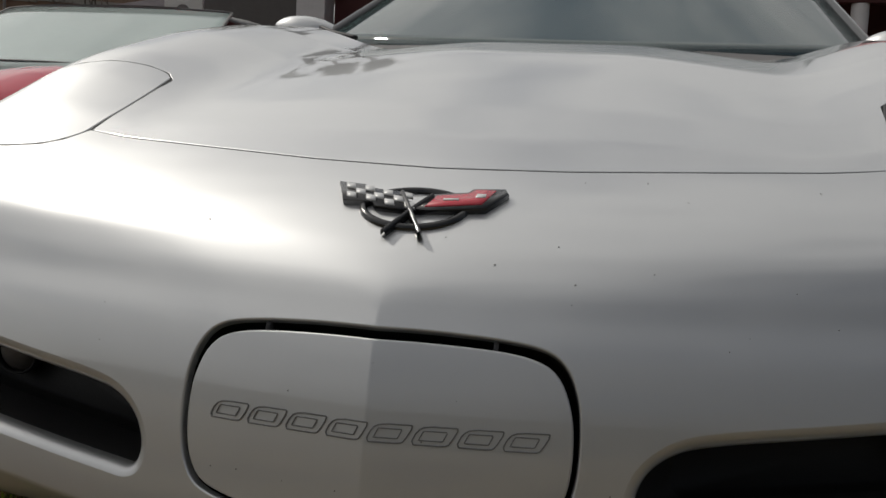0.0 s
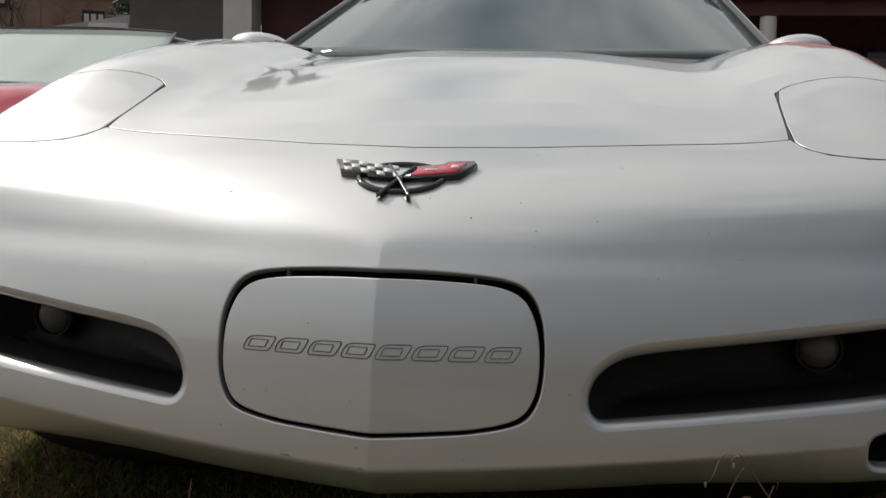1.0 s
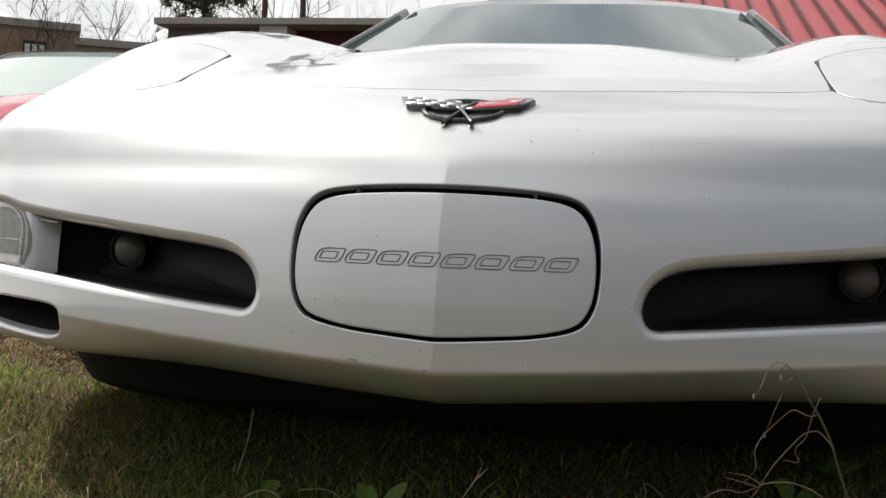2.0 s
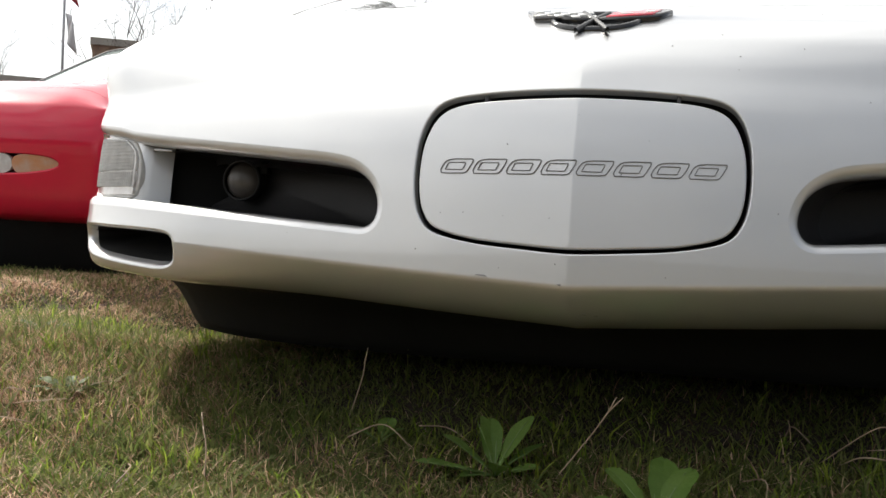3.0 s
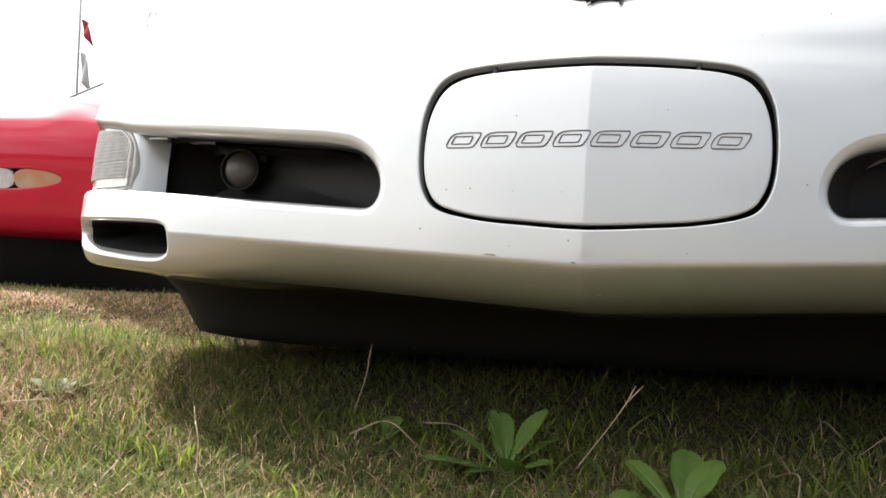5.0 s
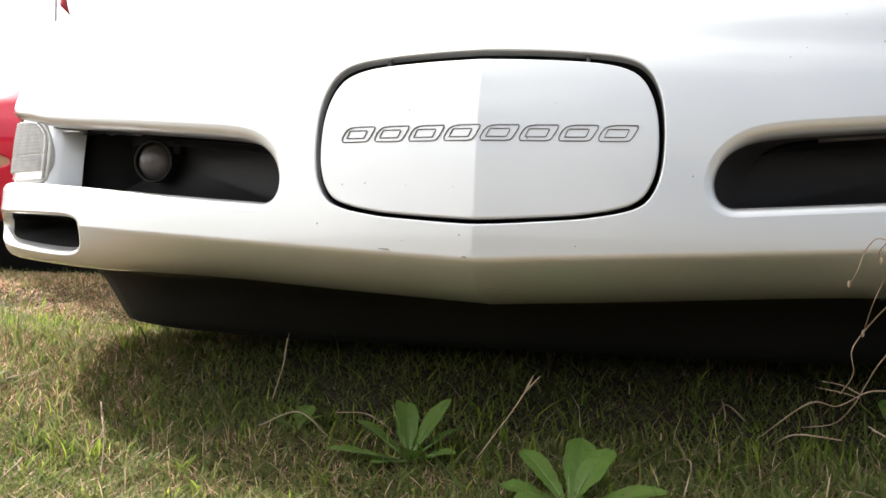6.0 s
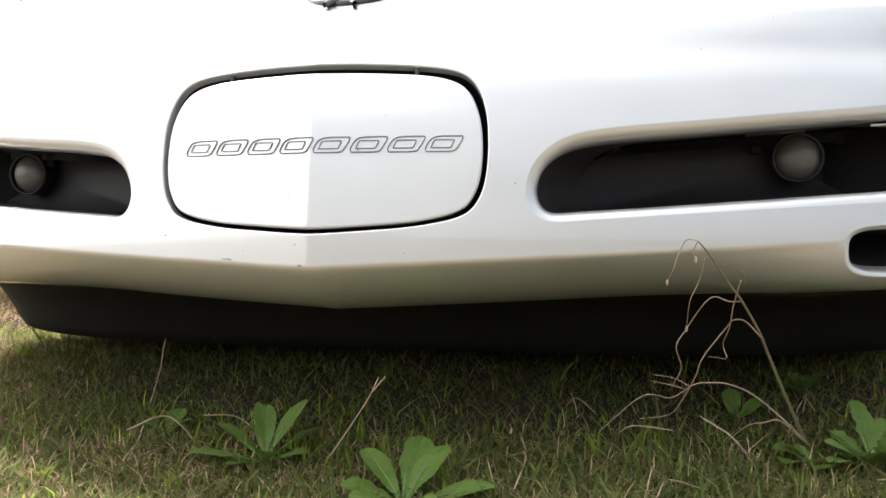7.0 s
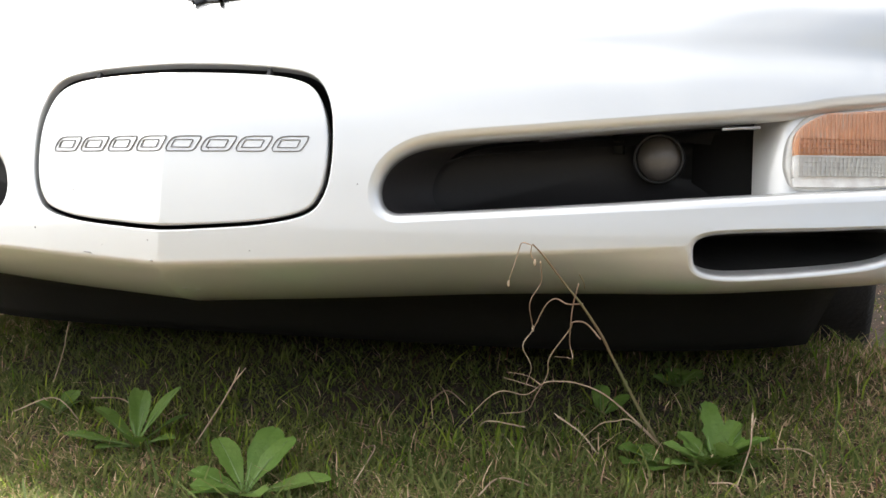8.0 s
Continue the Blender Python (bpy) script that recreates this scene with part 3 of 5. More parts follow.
# grille openings with fog lamps and corner lamps, and the small corner ducts
for side in (1, -1):
    flip = (lambda p: np.array(p, float)) if side > 0 else mirror
    duct = grown(loop([(0.249, 0.386), (0.258, 0.414), (0.285, 0.434), (0.33, 0.443), (0.42, 0.451), (0.52, 0.460), (0.60, 0.467), (0.682, 0.475), (0.695, 0.462), (0.697, 0.43), (0.695, 0.404), (0.682, 0.389), (0.60, 0.384), (0.45, 0.374), (0.30, 0.364), (0.262, 0.364)]), 0.002)
    depth = lambda u: 0.022 + 0.034 * smooth(0.59, 0.70, np.abs(u))
    liner = part("grille_liner", pocket(SILVER, flip(duct), depth, 0.075, 0.001, back=False, way=(0, -1, 0), taper=0.030), SLEEVE_GREY, silver_car, "dark grey sleeve behind the bumper opening")
    throat = evenly(grown(flip(duct), -0.001), 0.006)
    throat[:, 0] += np.sign(throat[:, 0]) * 0.030 * (1 - smooth(0.25, 0.40, np.abs(throat[:, 0])))
    part("grille_insert", pocket(SILVER, grown(throat, -0.001), lambda u: depth(u) + 0.073, 0.03, 0.001, way=(0, -1, 0)), INSERT_BLACK, liner, "black duct insert")
    # painted wall between the duct and the corner lamp
    wall = flip([(0.688, 0.372), (0.952, 0.384), (0.952, 0.513), (0.688, 0.492)])
    part("lamp_surround", sheet(SILVER, wall, grain=0.01, edge=0.01, rim=False, sink=lambda u, v: 0.020 + 0.040 * np.clip((0.716 - np.abs(u)) / 0.028, 0, 1) ** 1.4), SILVER_PAINT, silver_car)
    part("duct_end", sheet(SILVER, flip([(0.640, 0.368), (0.722, 0.374), (0.722, 0.494), (0.640, 0.488)]), grain=0.01, edge=0.01, rim=False, sink=lambda u, v: 0.068 + 0.9 * np.clip(0.712 - np.abs(u), 0, 1)), DARK_SKIRT, liner)
    lamp = part("corner_lamp", sheet(SILVER, flip(loop([(0.714, 0.412), (0.712, 0.435), (0.717, 0.458), (0.733, 0.478), (0.758, 0.487), (0.80, 0.492), (0.88, 0.497), (0.925, 0.488), (0.932, 0.445), (0.92, 0.406), (0.86, 0.399), (0.78, 0.396), (0.727, 0.396)])),
                                      grain=0.008, edge=0.005, lip=0.003, deep=0.01, sink=0.017), LENS_RIB, silver_car, "corner lamp with ribbed clear and amber lens")
    inner = lambda v: 0.716 + 0.042 * np.clip((v - 0.448) / 0.037, 0, 1) ** 2.4
    crest = lambda u: 0.485 + 0.008 * smooth(0.74, 0.90, u) if u > 0.758 else 0.448 + 0.037 * max(0.0, (u - 0.716) / 0.042) ** (1 / 2.4)
    bands = [("clear_lens", 0.3985, 0.4090, LENS_CLEAR), ("clear_lens", 0.4092, 0.4345, LENS_CLEAR), ("upper_lens", 0.4347, 0.4850, LENS_AMBER if side > 0 else LENS_CLEAR)]
    for name, low, high, glass in bands:
        rise = [(float(inner(v)), v) for v in np.linspace(low, high, 12)]
        over = [(u, high if high < 0.48 else crest(u)) for u in (0.77, 0.81, 0.85, 0.89, 0.915, 0.922)]
        foot = [(0.922, low + 0.004), (0.89, low + 0.003), (0.85, low + 0.002), (0.80, low), (0.75, low)]
        lens = part(name, sheet(SILVER, flip(rise + over + foot), grain=0.008, edge=0.004, lip=0.001, deep=0.003, sink=0.012), glass, lamp, "amber lens" if glass is LENS_AMBER else "clear lens")
    for k in range(34):
        u = 0.721 + 0.0059 * k
        for low, high, glass in ((0.410, 0.4335, LENS_RIB), (0.4355, crest(u) - 0.002, AMBER_RIB if side > 0 else LENS_RIB)):
            line = np.stack([np.full(9, u * side), np.linspace(low, high, 9)], 1)
            part("rib", strip_on_skin(SILVER, line, 0.0014, -0.0125, -0.0108), glass, lamp)
    for k in range(14 if side < 0 else 9):
        v = 0.4105 + 0.0054 * k
        line = np.stack([np.linspace(float(inner(v)) + 0.004, 0.918, 30) * side, np.full(30, v)], 1)
        part("rib", strip_on_skin(SILVER, line, 0.0012, -0.0125, -0.0107), LENS_RIB if side < 0 or v < 0.434 else AMBER_RIB, lamp)
    fog = part("fog_lamp", moved(join(lathe([(0.0, 0.05), (0.026, 0.045), (0.029, 0.03), (0.030, 0.0), (0.0285, -0.004), (0.0265, -0.002), (0.0265, 0.004)], 32)), Matrix.Translation((0.527 if side > 0 else -0.512, 0.260, 0.389 if side > 0 else 0.384))),
               BLACK_PLASTIC, silver_car, "round fog lamp")
    part("fog_lens", moved(lathe([(0.0, -0.008), (0.010, -0.007), (0.018, -0.0045), (0.023, 0.0), (0.0265, 0.005)], 32), Matrix.Translation((0.527 if side > 0 else -0.512, 0.260, 0.389 if side > 0 else 0.384))), FOG_GLASS, fog, "domed grey lens")
    part("mounting_tab", box(0.479 * side - 0.006, 0.262, 0.394, 0.479 * side + 0.006, 0.290, 0.412, 0.002), DARK_SKIRT, liner)
    part("spring_clip", tube([(0.60 * side, 0.215, 0.421), (0.64 * side, 0.235, 0.424)], 0.0018), STEEL, liner)
    part("duct_liner", pocket(SILVER, flip(grown(slot_hole, -0.008)), 0.013, 0.08, 0.004), DARK_SKIRT, silver_car)

# crossed-flags badge on the nose
def seat(points):
    """The badge's own drawing, brought to its place on the nose."""
    p = np.array(points, float)
    return np.stack([p[:, 0] - 0.001, 0.642 + 0.93 * (p[:, 1] - 0.667)], 1)


badge = part("badge", strip_on_skin(SILVER, seat([(0.001 + 0.054 * math.cos(a), 0.728 + 0.042 * math.sin(a)) for a in np.linspace(0, 2 * math.pi, 64, endpoint=False)]), 0.0085, 0.0, 0.0055, True),
             BLACK_GLOSS, silver_car, "black ring badge with a chequered and a red flag")
FLAG_A = [(-0.094, 0.771), (-0.062, 0.767), (-0.056, 0.759), (-0.018, 0.752), (-0.003, 0.714), (-0.038, 0.717), (-0.044, 0.727), (-0.076, 0.727)]
FLAG_B = [(0.003, 0.714), (0.016, 0.750), (0.052, 0.760), (0.056, 0.770), (0.090, 0.774), (0.094, 0.764), (0.076, 0.726), (0.042, 0.719)]
part("flag_backing", on_skin(SILVER, seat(FLAG_A), 0.0, 0.0075), BLACK_GLOSS, badge)
part("flag_backing", on_skin(SILVER, seat(FLAG_B), 0.0, 0.0075), BLACK_GLOSS, badge)
part("red_flag", on_skin(SILVER, seat([(0.014, 0.720), (0.021, 0.745), (0.054, 0.755), (0.060, 0.766), (0.080, 0.767), (0.071, 0.732), (0.041, 0.725)]), 0.006, 0.0085), RED_ENAMEL, badge, "red enamel flag")
for a, b, c, d in ((0.030, 0.735, 0.046, 0.741), (0.062, 0.745, 0.072, 0.756)):
    part("flag_mark", on_skin(SILVER, seat([(a, b), (c, b + 0.002), (c, d), (a, d - 0.002)]), 0.008, 0.0089), WHITE_ENAMEL, badge)
for i in range(7):
    for j in range(3):
        if (i + j) % 2:
            continue
        step = 0.006 if i >= 3 else 0.0
        du, dv = 0.0112, 0.0112
        a, b = -0.0835 + i * du + j * 0.0035, 0.766 - i * 0.0022 - step * 0.6 - (j + 1) * dv
        part("chequer", on_skin(SILVER, seat([(a + 0.0035, b), (a + du + 0.0035, b - 0.002), (a + du, b + dv - 0.002), (a, b + dv)]), 0.0065, 0.0086), WHITE_ENAMEL, badge)
for a, b, mat in (((-0.017, 0.668), (0.016, 0.749), BLACK_GLOSS), ((0.021, 0.667), (-0.017, 0.751), CHROME)):
    line = np.stack([np.linspace(a[0], b[0], 12), np.linspace(a[1], b[1], 12)], 1)
    part("flag_pole", strip_on_skin(SILVER, seat(line), 0.0065, 0.001, 0.0105 if mat is CHROME else 0.0095), BLACK_GLOSS, badge)

# stone chips in the paint of the nose
chips = random.Random(5)
for k in range(34):
    u, v = chips.uniform(-0.55, 0.6), chips.choice((chips.uniform(0.31, 0.36), chips.uniform(0.31, 0.62), chips.uniform(0.56, 0.80)))
    if inside(grown(panel_hole, 0.01), u, v) or inside(grown(grille_hole, 0.01), abs(u), v):
        continue
    r = chips.uniform(0.0005, 0.0012)
    part("stone_chip", on_skin(SILVER, [(u + r * math.cos(a) * chips.uniform(0.7, 1.4), v + r * math.sin(a) * chips.uniform(0.7, 1.4)) for a in np.linspace(0, 6.28, 6, endpoint=False)], -0.0002, 0.0003), GROOVE_SHADE_AND_CHIP, cover)
for k in range(9):
    u, v = chips.uniform(-0.16, 0.17), chips.uniform(0.375, 0.51)
    r = chips.uniform(0.0004, 0.0009)
    part("stone_chip", on_skin(SILVER, [(u + r * math.cos(a), v + r * math.sin(a)) for a in np.linspace(0, 6.28, 6, endpoint=False)], -0.0018, -0.0010), GROOVE_SHADE_AND_CHIP, plate)
for u, v, w in ((-0.11, 0.308, 0.016), (-0.012, 0.306, 0.006), (0.012, 0.262, 0.007), (0.027, 0.259, 0.005)):
    part("scuff", on_skin(SILVER, [(u, v), (u + w, v - 0.001), (u + w * 0.8, v + 0.0014), (u + 0.2 * w, v + 0.001)], -0.0002, 0.0003), GROOVE_SHADE_AND_CHIP if v > 0.3 else STEEL, cover)

# dark air dam under the nose, and a belly
dam_rows = []
for z, back in ((0.225, -0.03), (0.20, 0.0), (0.175, 0.012), (0.150, 0.02), (0.132, 0.03), (0.132, 0.06)):
    row = []
    for k in range(41):
        x = -0.712 + 0.0356 * k
        s = abs(x) / 0.712
        row.append((x * (1 + (z - 0.132) * 0.6), 0.36 + back + 0.14 * s ** 5, z + 0.006 * s ** 3))
    row = [(row[0][0], 1.0, z + 0.006)] + row + [(row[-1][0], 1.0, z + 0.006)]
    dam_rows.append(row)
part("air_dam", grid_geo(dam_rows), DARK_SKIRT, silver_car, "dull black air dam below the nose")
# unseen slab closing the underside so that no sun leaks through to the ground
part("belly_sun_block", box(-0.60, 0.44, 0.150, 0.60, 4.3, 0.205, 0.005), DARK_SKIRT, silver_car)

# hidden plates added between nose and front wheels to keep sun off the ground
for side in (1, -1):
    part("sun_blocker", box(min(0.700 * side, 0.715 * side), 0.56, 0.138, max(0.700 * side, 0.715 * side), 0.92, 0.56, 0.003), DARK_SKIRT, silver_car)

# flanks of the front wings with the wheel arches
for side in (1, -1):
    rows = []
    for k in range(33):
        y = 0.64 + 0.98 * k / 32
        arch = math.sqrt(max(0, 0.365 ** 2 - (y - 1.25) ** 2)) + 0.322 if abs(y - 1.25) < 0.365 else (0.255 if y < 1.25 else 0.14)
        top = float(np.interp(y, (0.64, 0.68, 0.74, 0.84, 1.1, 1.6), (0.555, 0.60, 0.625, 0.655, 0.71, 0.76)))
        swell = min(1.0, (y - 0.64) / 0.3)
        rows.append([(side * (0.862 + 0.025 * swell * math.sin(f * 3.1) - 0.03 * f ** 4), y, arch + (max(top, arch + 0.02) - arch) * f) for f in np.linspace(0, 1, 8)])
    part("wing_flank", grid_geo(rows), SILVER_PAINT, silver_car)

# cabin, flanks and tail
def section(y, half, top, bottom, tuck):
    pts = [(-half * 0.96, y, bottom), (-half, y, bottom + 0.12), (-half * 1.0, y, (bottom + top) / 2), (-half * (1 - tuck * 0.35), y, top - 0.07), (-half * (1 - tuck), y, top - 0.012), (-half * 0.4, y, top), (0, y, top + 0.004)]
    return pts + [(-x, yy, z) for x, yy, z in pts[-2::-1]]


part("rear_body", grid_geo([section(y, h, t, b, k) for y, h, t, b, k in ((1.56, 0.89, 0.80, 0.12, 0.05), (2.0, 0.91, 0.86, 0.12, 0.06), (2.9, 0.93, 0.87, 0.12, 0.08), (3.5, 0.94, 0.93, 0.20, 0.1), (4.1, 0.93, 0.93, 0.24, 0.12), (4.42, 0.88, 0.90, 0.32, 0.15), (4.47, 0.80, 0.80, 0.42, 0.2), (4.47, 0.02, 0.62, 0.60, 0.2))]),
     SILVER_PAINT, silver_car)


def screen_point(a, f):
    """a across from -1 to 1, f up from the foot to the header."""
    half = 0.725 - 0.11 * f
    y = 1.62 + 0.30 * abs(a) ** 2.2 + (0.82 - 0.12 * abs(a) ** 2) * f
    z = 0.880 + 0.035 * abs(a) ** 2 + 0.34 * f - 0.045 * f * abs(a) ** 2.5
    return Vector((a * half - 0.012, y, z))


across = np.linspace(-1, 1, 25)
screen = part("windscreen", slab([[screen_point(a, f) for a in across] for f in np.linspace(0.0, 1, 10)], 0.005), GLASS, silver_car, "tinted windscreen mirroring the clouds")
screen.visible_shadow = False
for side in (1, -1):
    part("windscreen_pillar", tube([screen_point(1.0 * side, f) + Vector((0.010 * side, 0.004, 0.0)) for f in np.linspace(-0.04, 1, 9)], 0.014, 8), BLACK_GLOSS, silver_car)
    part("side_window", slab([[Vector((side * (0.73 + 0.10 * k), 0, 0)) * 0 + Vector((side * (0.735 - 0.17 * f), 1.98 + 0.50 * f + (1.10 - 0.75 * f) * k, 0.885 + 0.30 * f)) for k in np.linspace(0, 1, 5)] for f in np.linspace(0, 1, 5)], 0.004),
         GLASS, silver_car)
    part("wiper", tube(spline([(-0.20 + 0.34 * side, 1.64, 0.890 - 0.012 * side), (-0.27 + 0.34 * side, 1.68, 0.903 - 0.014 * side), (-0.33 + 0.34 * side, 1.74, 0.920 - 0.016 * side)], 5), 0.006, 5), BLACK_PLASTIC, silver_car)
    mirror_geo = lathe([(0.001, -0.085), (0.045, -0.075), (0.066, -0.04), (0.072, 0.0), (0.070, 0.045), (0.064, 0.05), (0.0, 0.048)], 24)
    mirror_geo = [(v[0] * 1.32, v[1], v[2] * 0.62) for v in mirror_geo[0]], mirror_geo[1]
    door_mirror = part("door_mirror", moved(mirror_geo, pose(0.80 * side - 0.015, 2.03, 0.952, 0, -4 * side, -8 * side)), SILVER_PAINT, silver_car, "rounded silver door mirror")
    part("mirror_stalk", tube([(0.71 * side, 2.04, 0.88), (0.78 * side - 0.015, 2.03, 0.930)], [0.03, 0.022], 8), BLACK_GLOSS, door_mirror)
    for y in (1.25, 3.62):
        wheel = part("wheel", moved(lathe([(0.20, -0.08), (0.225, -0.098), (0.30, -0.10), (0.318, -0.085), (0.322, 0.0), (0.318, 0.085), (0.30, 0.10), (0.225, 0.098), (0.20, 0.08)], 40, "x"), Matrix.Translation((0.75 * side, y, 0.322))), RUBBER, silver_car, "black road tyre")
        part("rim", moved(lathe([(0.215, -0.10), (0.20, -0.08), (0.19, 0.0), (0.20, 0.08), (0.215, 0.10)], 40, "x"), Matrix.Translation((0.75 * side, y, 0.322))), ALLOY, wheel)
        for k in range(5):
            a = 2 * math.pi * k / 5
            part("spoke", tube([(0.84 * side, y, 0.322), (0.83 * side, y + 0.2 * math.cos(a), 0.322 + 0.2 * math.sin(a))], [0.04, 0.028], 6), ALLOY, wheel)
part("cowl", grid_geo([[(a * 0.80, 1.50 + 0.10 * abs(a) + 0.16 * f * (0.4 + abs(a)), 0.838 + 0.055 * f) for a in across] for f in np.linspace(0, 1, 5)]), COWL_GREY, silver_car, "grey cowl below the windscreen")
roof_rows = [[screen_point(a, 1) + Vector((0, s, 0.03 * math.sin(min(1, s / 0.5) * 1.57) - 0.28 * max(0, s - 0.5) ** 1.6)) for a in across] for s in np.linspace(0, 1.5, 9)]
part("roof", slab(roof_rows, 0.03), SILVER_PAINT, silver_car)
part("dashboard", grid_geo([[(a * 0.66, 1.72 + 0.22 * abs(a) ** 2 + 0.42 * f, 0.86 + 0.05 * math.sin(f * 2.2)) for a in across] for f in np.linspace(0, 1, 5)]), SEAT_GREY, silver_car, "grey dashboard top")
for side in (1, -1):
    part("seat", box(0.36 * side - 0.22, 2.75, 0.42, 0.36 * side + 0.22, 2.92, 1.02, 0.05), SEAT_GREY, silver_car, "grey bucket seat")

# ---- the red car parked alongside
RED_AT = (-2.36, 1.36)


def red_crown(x, y, z):
    up = smooth(0.52, 0.64, z)
    fender = 0.042 * smooth(0.3, 0.9, y) * up * smooth(0.36, 0.56, x) * (1 - 0.4 * smooth(0.6, 0.75, x))
    drop = up * 0.30 * np.clip((x - 0.62) / 0.27, 0, 1.2) ** 2.4
    return fender - drop


class Placed(Skin):
    """A skin that stands away from the middle of the place."""

    def at(self, u, v):
        return super().at(u, v) + np.array((RED_AT[0], RED_AT[1], 0.0))


RED = Placed([(0.25, 0.19), (0.12, 0.20), (0.05, 0.22), (0.025, 0.27), (0.015, 0.34), (0.0, 0.42), (0.005, 0.48), (0.04, 0.535), (0.11, 0.575), (0.22, 0.615), (0.40, 0.65), (0.65, 0.68), (1.0, 0.705), (1.3, 0.72), (1.6, 0.73)],
             [(0, 0), (0.25, 0.02), (0.45, 0.06), (0.62, 0.125), (0.72, 0.19), (0.79, 0.27), (0.84, 0.38), (0.87, 0.52), (0.885, 0.7), (0.89, 0.8)], red_crown, crease=0.0)
red_car = thing("sports_car", "glossy red convertible sports car with grey soft top on grass", "car", (RED_AT[0], RED_AT[1] + 2.0, 0))
RU, RV = RED.u[-1] - 0.004, RED.v[-1] - 0.004
R_LAMP = [(u, v - 0.075) for u, v in ((0.40, 0.400), (0.405, 0.440), (0.46, 0.457), (0.58, 0.462), (0.70, 0.455), (0.735, 0.435), (0.715, 0.412), (0.60, 0.395), (0.46, 0.392))]
R_SLOT = [(u, v - 0.06) for u, v in ((0.30, 0.325), (0.30, 0.350), (0.46, 0.352), (0.51, 0.345), (0.51, 0.325), (0.46, 0.315), (0.33, 0.312))]
R_DOOR = [(0.34, 0.80), (0.36, 0.765), (0.45, 0.755), (0.60, 0.765), (0.68, 0.80), (0.70, 0.92), (0.66, 1.02), (0.56, 1.08), (0.42, 1.08), (0.35, 1.05)]
lamp_r, slot_r, door_r = (rounded(p) for p in (R_LAMP, R_SLOT, R_DOOR))
nose_top = [(0, 0.66), (0.3, 0.665), (0.6, 0.69), (0.85, 0.72), (RU, 0.74)]
part("bumper_cover", sheet(RED, grown(both_sides(nose_top + [(RU, 0.004), (0, 0.004)]), -0.0015), [lamp_r, mirror(lamp_r), slot_r, mirror(slot_r)], grain=0.025, edge=0.012, hole_lip=0.005), RED_PAINT, red_car, "red nose cover")
part("bonnet", sheet(RED, grown(both_sides(nose_top + [(RU, RV), (0, RV)]), -0.0015), [grown(door_r, 0.003), mirror(grown(door_r, 0.003))], grain=0.03, edge=0.012, hole_lip=0.002), RED_PAINT, red_car, "red clamshell bonnet")
for side in (1, -1):
    flip = (lambda p: np.array(p, float)) if side > 0 else mirror
    part("headlight_door", sheet(RED, flip(door_r), grain=0.02, edge=0.01), RED_PAINT, red_car, "closed red headlight door")
    lamp = part("front_lamp", pocket(RED, flip(grown(lamp_r, -0.004)), 0.005, 0.03, 0.0), CHROME, red_car, "wide front lamp, clear with an amber end")
    part("lens", sheet(RED, flip(rounded([(0.408, 0.327), (0.412, 0.363), (0.47, 0.378), (0.575, 0.382), (0.575, 0.323), (0.47, 0.321)], 2)), grain=0.02, sink=0.004, lip=0.001), LENS_CLEAR, lamp, "clear lens")
    part("lens", sheet(RED, flip(rounded([(0.577, 0.323), (0.577, 0.382), (0.69, 0.375), (0.728, 0.359), (0.71, 0.339), (0.64, 0.327)], 2)), grain=0.02, sink=0.004, lip=0.001), LENS_AMBER, lamp, "amber lens")
    part("duct_liner", pocket(RED, flip(grown(slot_r, -0.004)), 0.02, 0.06, 0.004), BLACK_PLASTIC, red_car)
    for y in (0.98, 3.42):
        wheel = part("wheel", moved(lathe([(0.20, -0.1), (0.225, -0.12), (0.30, -0.125), (0.318, -0.10), (0.322, 0.0), (0.318, 0.10), (0.30, 0.125), (0.225, 0.12), (0.20, 0.1)], 40, "x"), Matrix.Translation((RED_AT[0] + 0.76 * side, RED_AT[1] + y, 0.322))), RUBBER, red_car, "black road tyre")
        part("rim", moved(lathe([(0.22, -0.105), (0.19, -0.09), (0.05, -0.06), (0.0, -0.06), (0.0, 0.06), (0.05, 0.06), (0.19, 0.09), (0.22, 0.105)], 40, "x"), Matrix.Translation((RED_AT[0] + 0.76 * side, RED_AT[1] + y, 0.322))), ALLOY, wheel)
# skirt drawn down to the lawn, its black standing in for shade underneath
part("air_dam", grid_geo([[(RED_AT[0] - 0.86 + 0.043 * k, RED_AT[1] + 0.10 + b + 0.42 * (abs(k - 20) / 20) ** 4, z) for k in range(41)] for z, b in ((0.24, 0.0), (0.18, 0.01), (0.08, 0.03), (0.04, 0.06))]), DARK_SKIRT, red_car, "black lower skirt, lengthened to stand in for the shade below it")
move_red = Matrix.Translation((RED_AT[0], RED_AT[1], 0))
part("rear_body", moved(grid_geo([section(y, h, t, b, k) for y, h, t, b, k in ((0.75, 0.892, 0.60, 0.2, 0.02), (1.2, 0.895, 0.70, 0.19, 0.04), (1.6, 0.90, 0.76, 0.19, 0.05), (2.0, 0.90, 0.80, 0.19, 0.06), (2.9, 0.90, 0.84, 0.19, 0.08), (3.5, 0.90, 0.88, 0.20, 0.1), (4.1, 0.88, 0.86, 0.24, 0.12), (4.38, 0.84, 0.84, 0.32, 0.15), (4.42, 0.02, 0.62, 0.60, 0.2))]), move_red), RED_PAINT, red_car)


def red_screen(a, f):
    half = 0.70 - 0.12 * f
    return Vector((RED_AT[0] + a * half, RED_AT[1] + 1.42 + 0.22 * abs(a) ** 2.2 + (0.70 - 0.08 * a * a) * f, 0.745 + 0.02 * a * a + 0.335 * f - 0.02 * f * abs(a) ** 2.5))


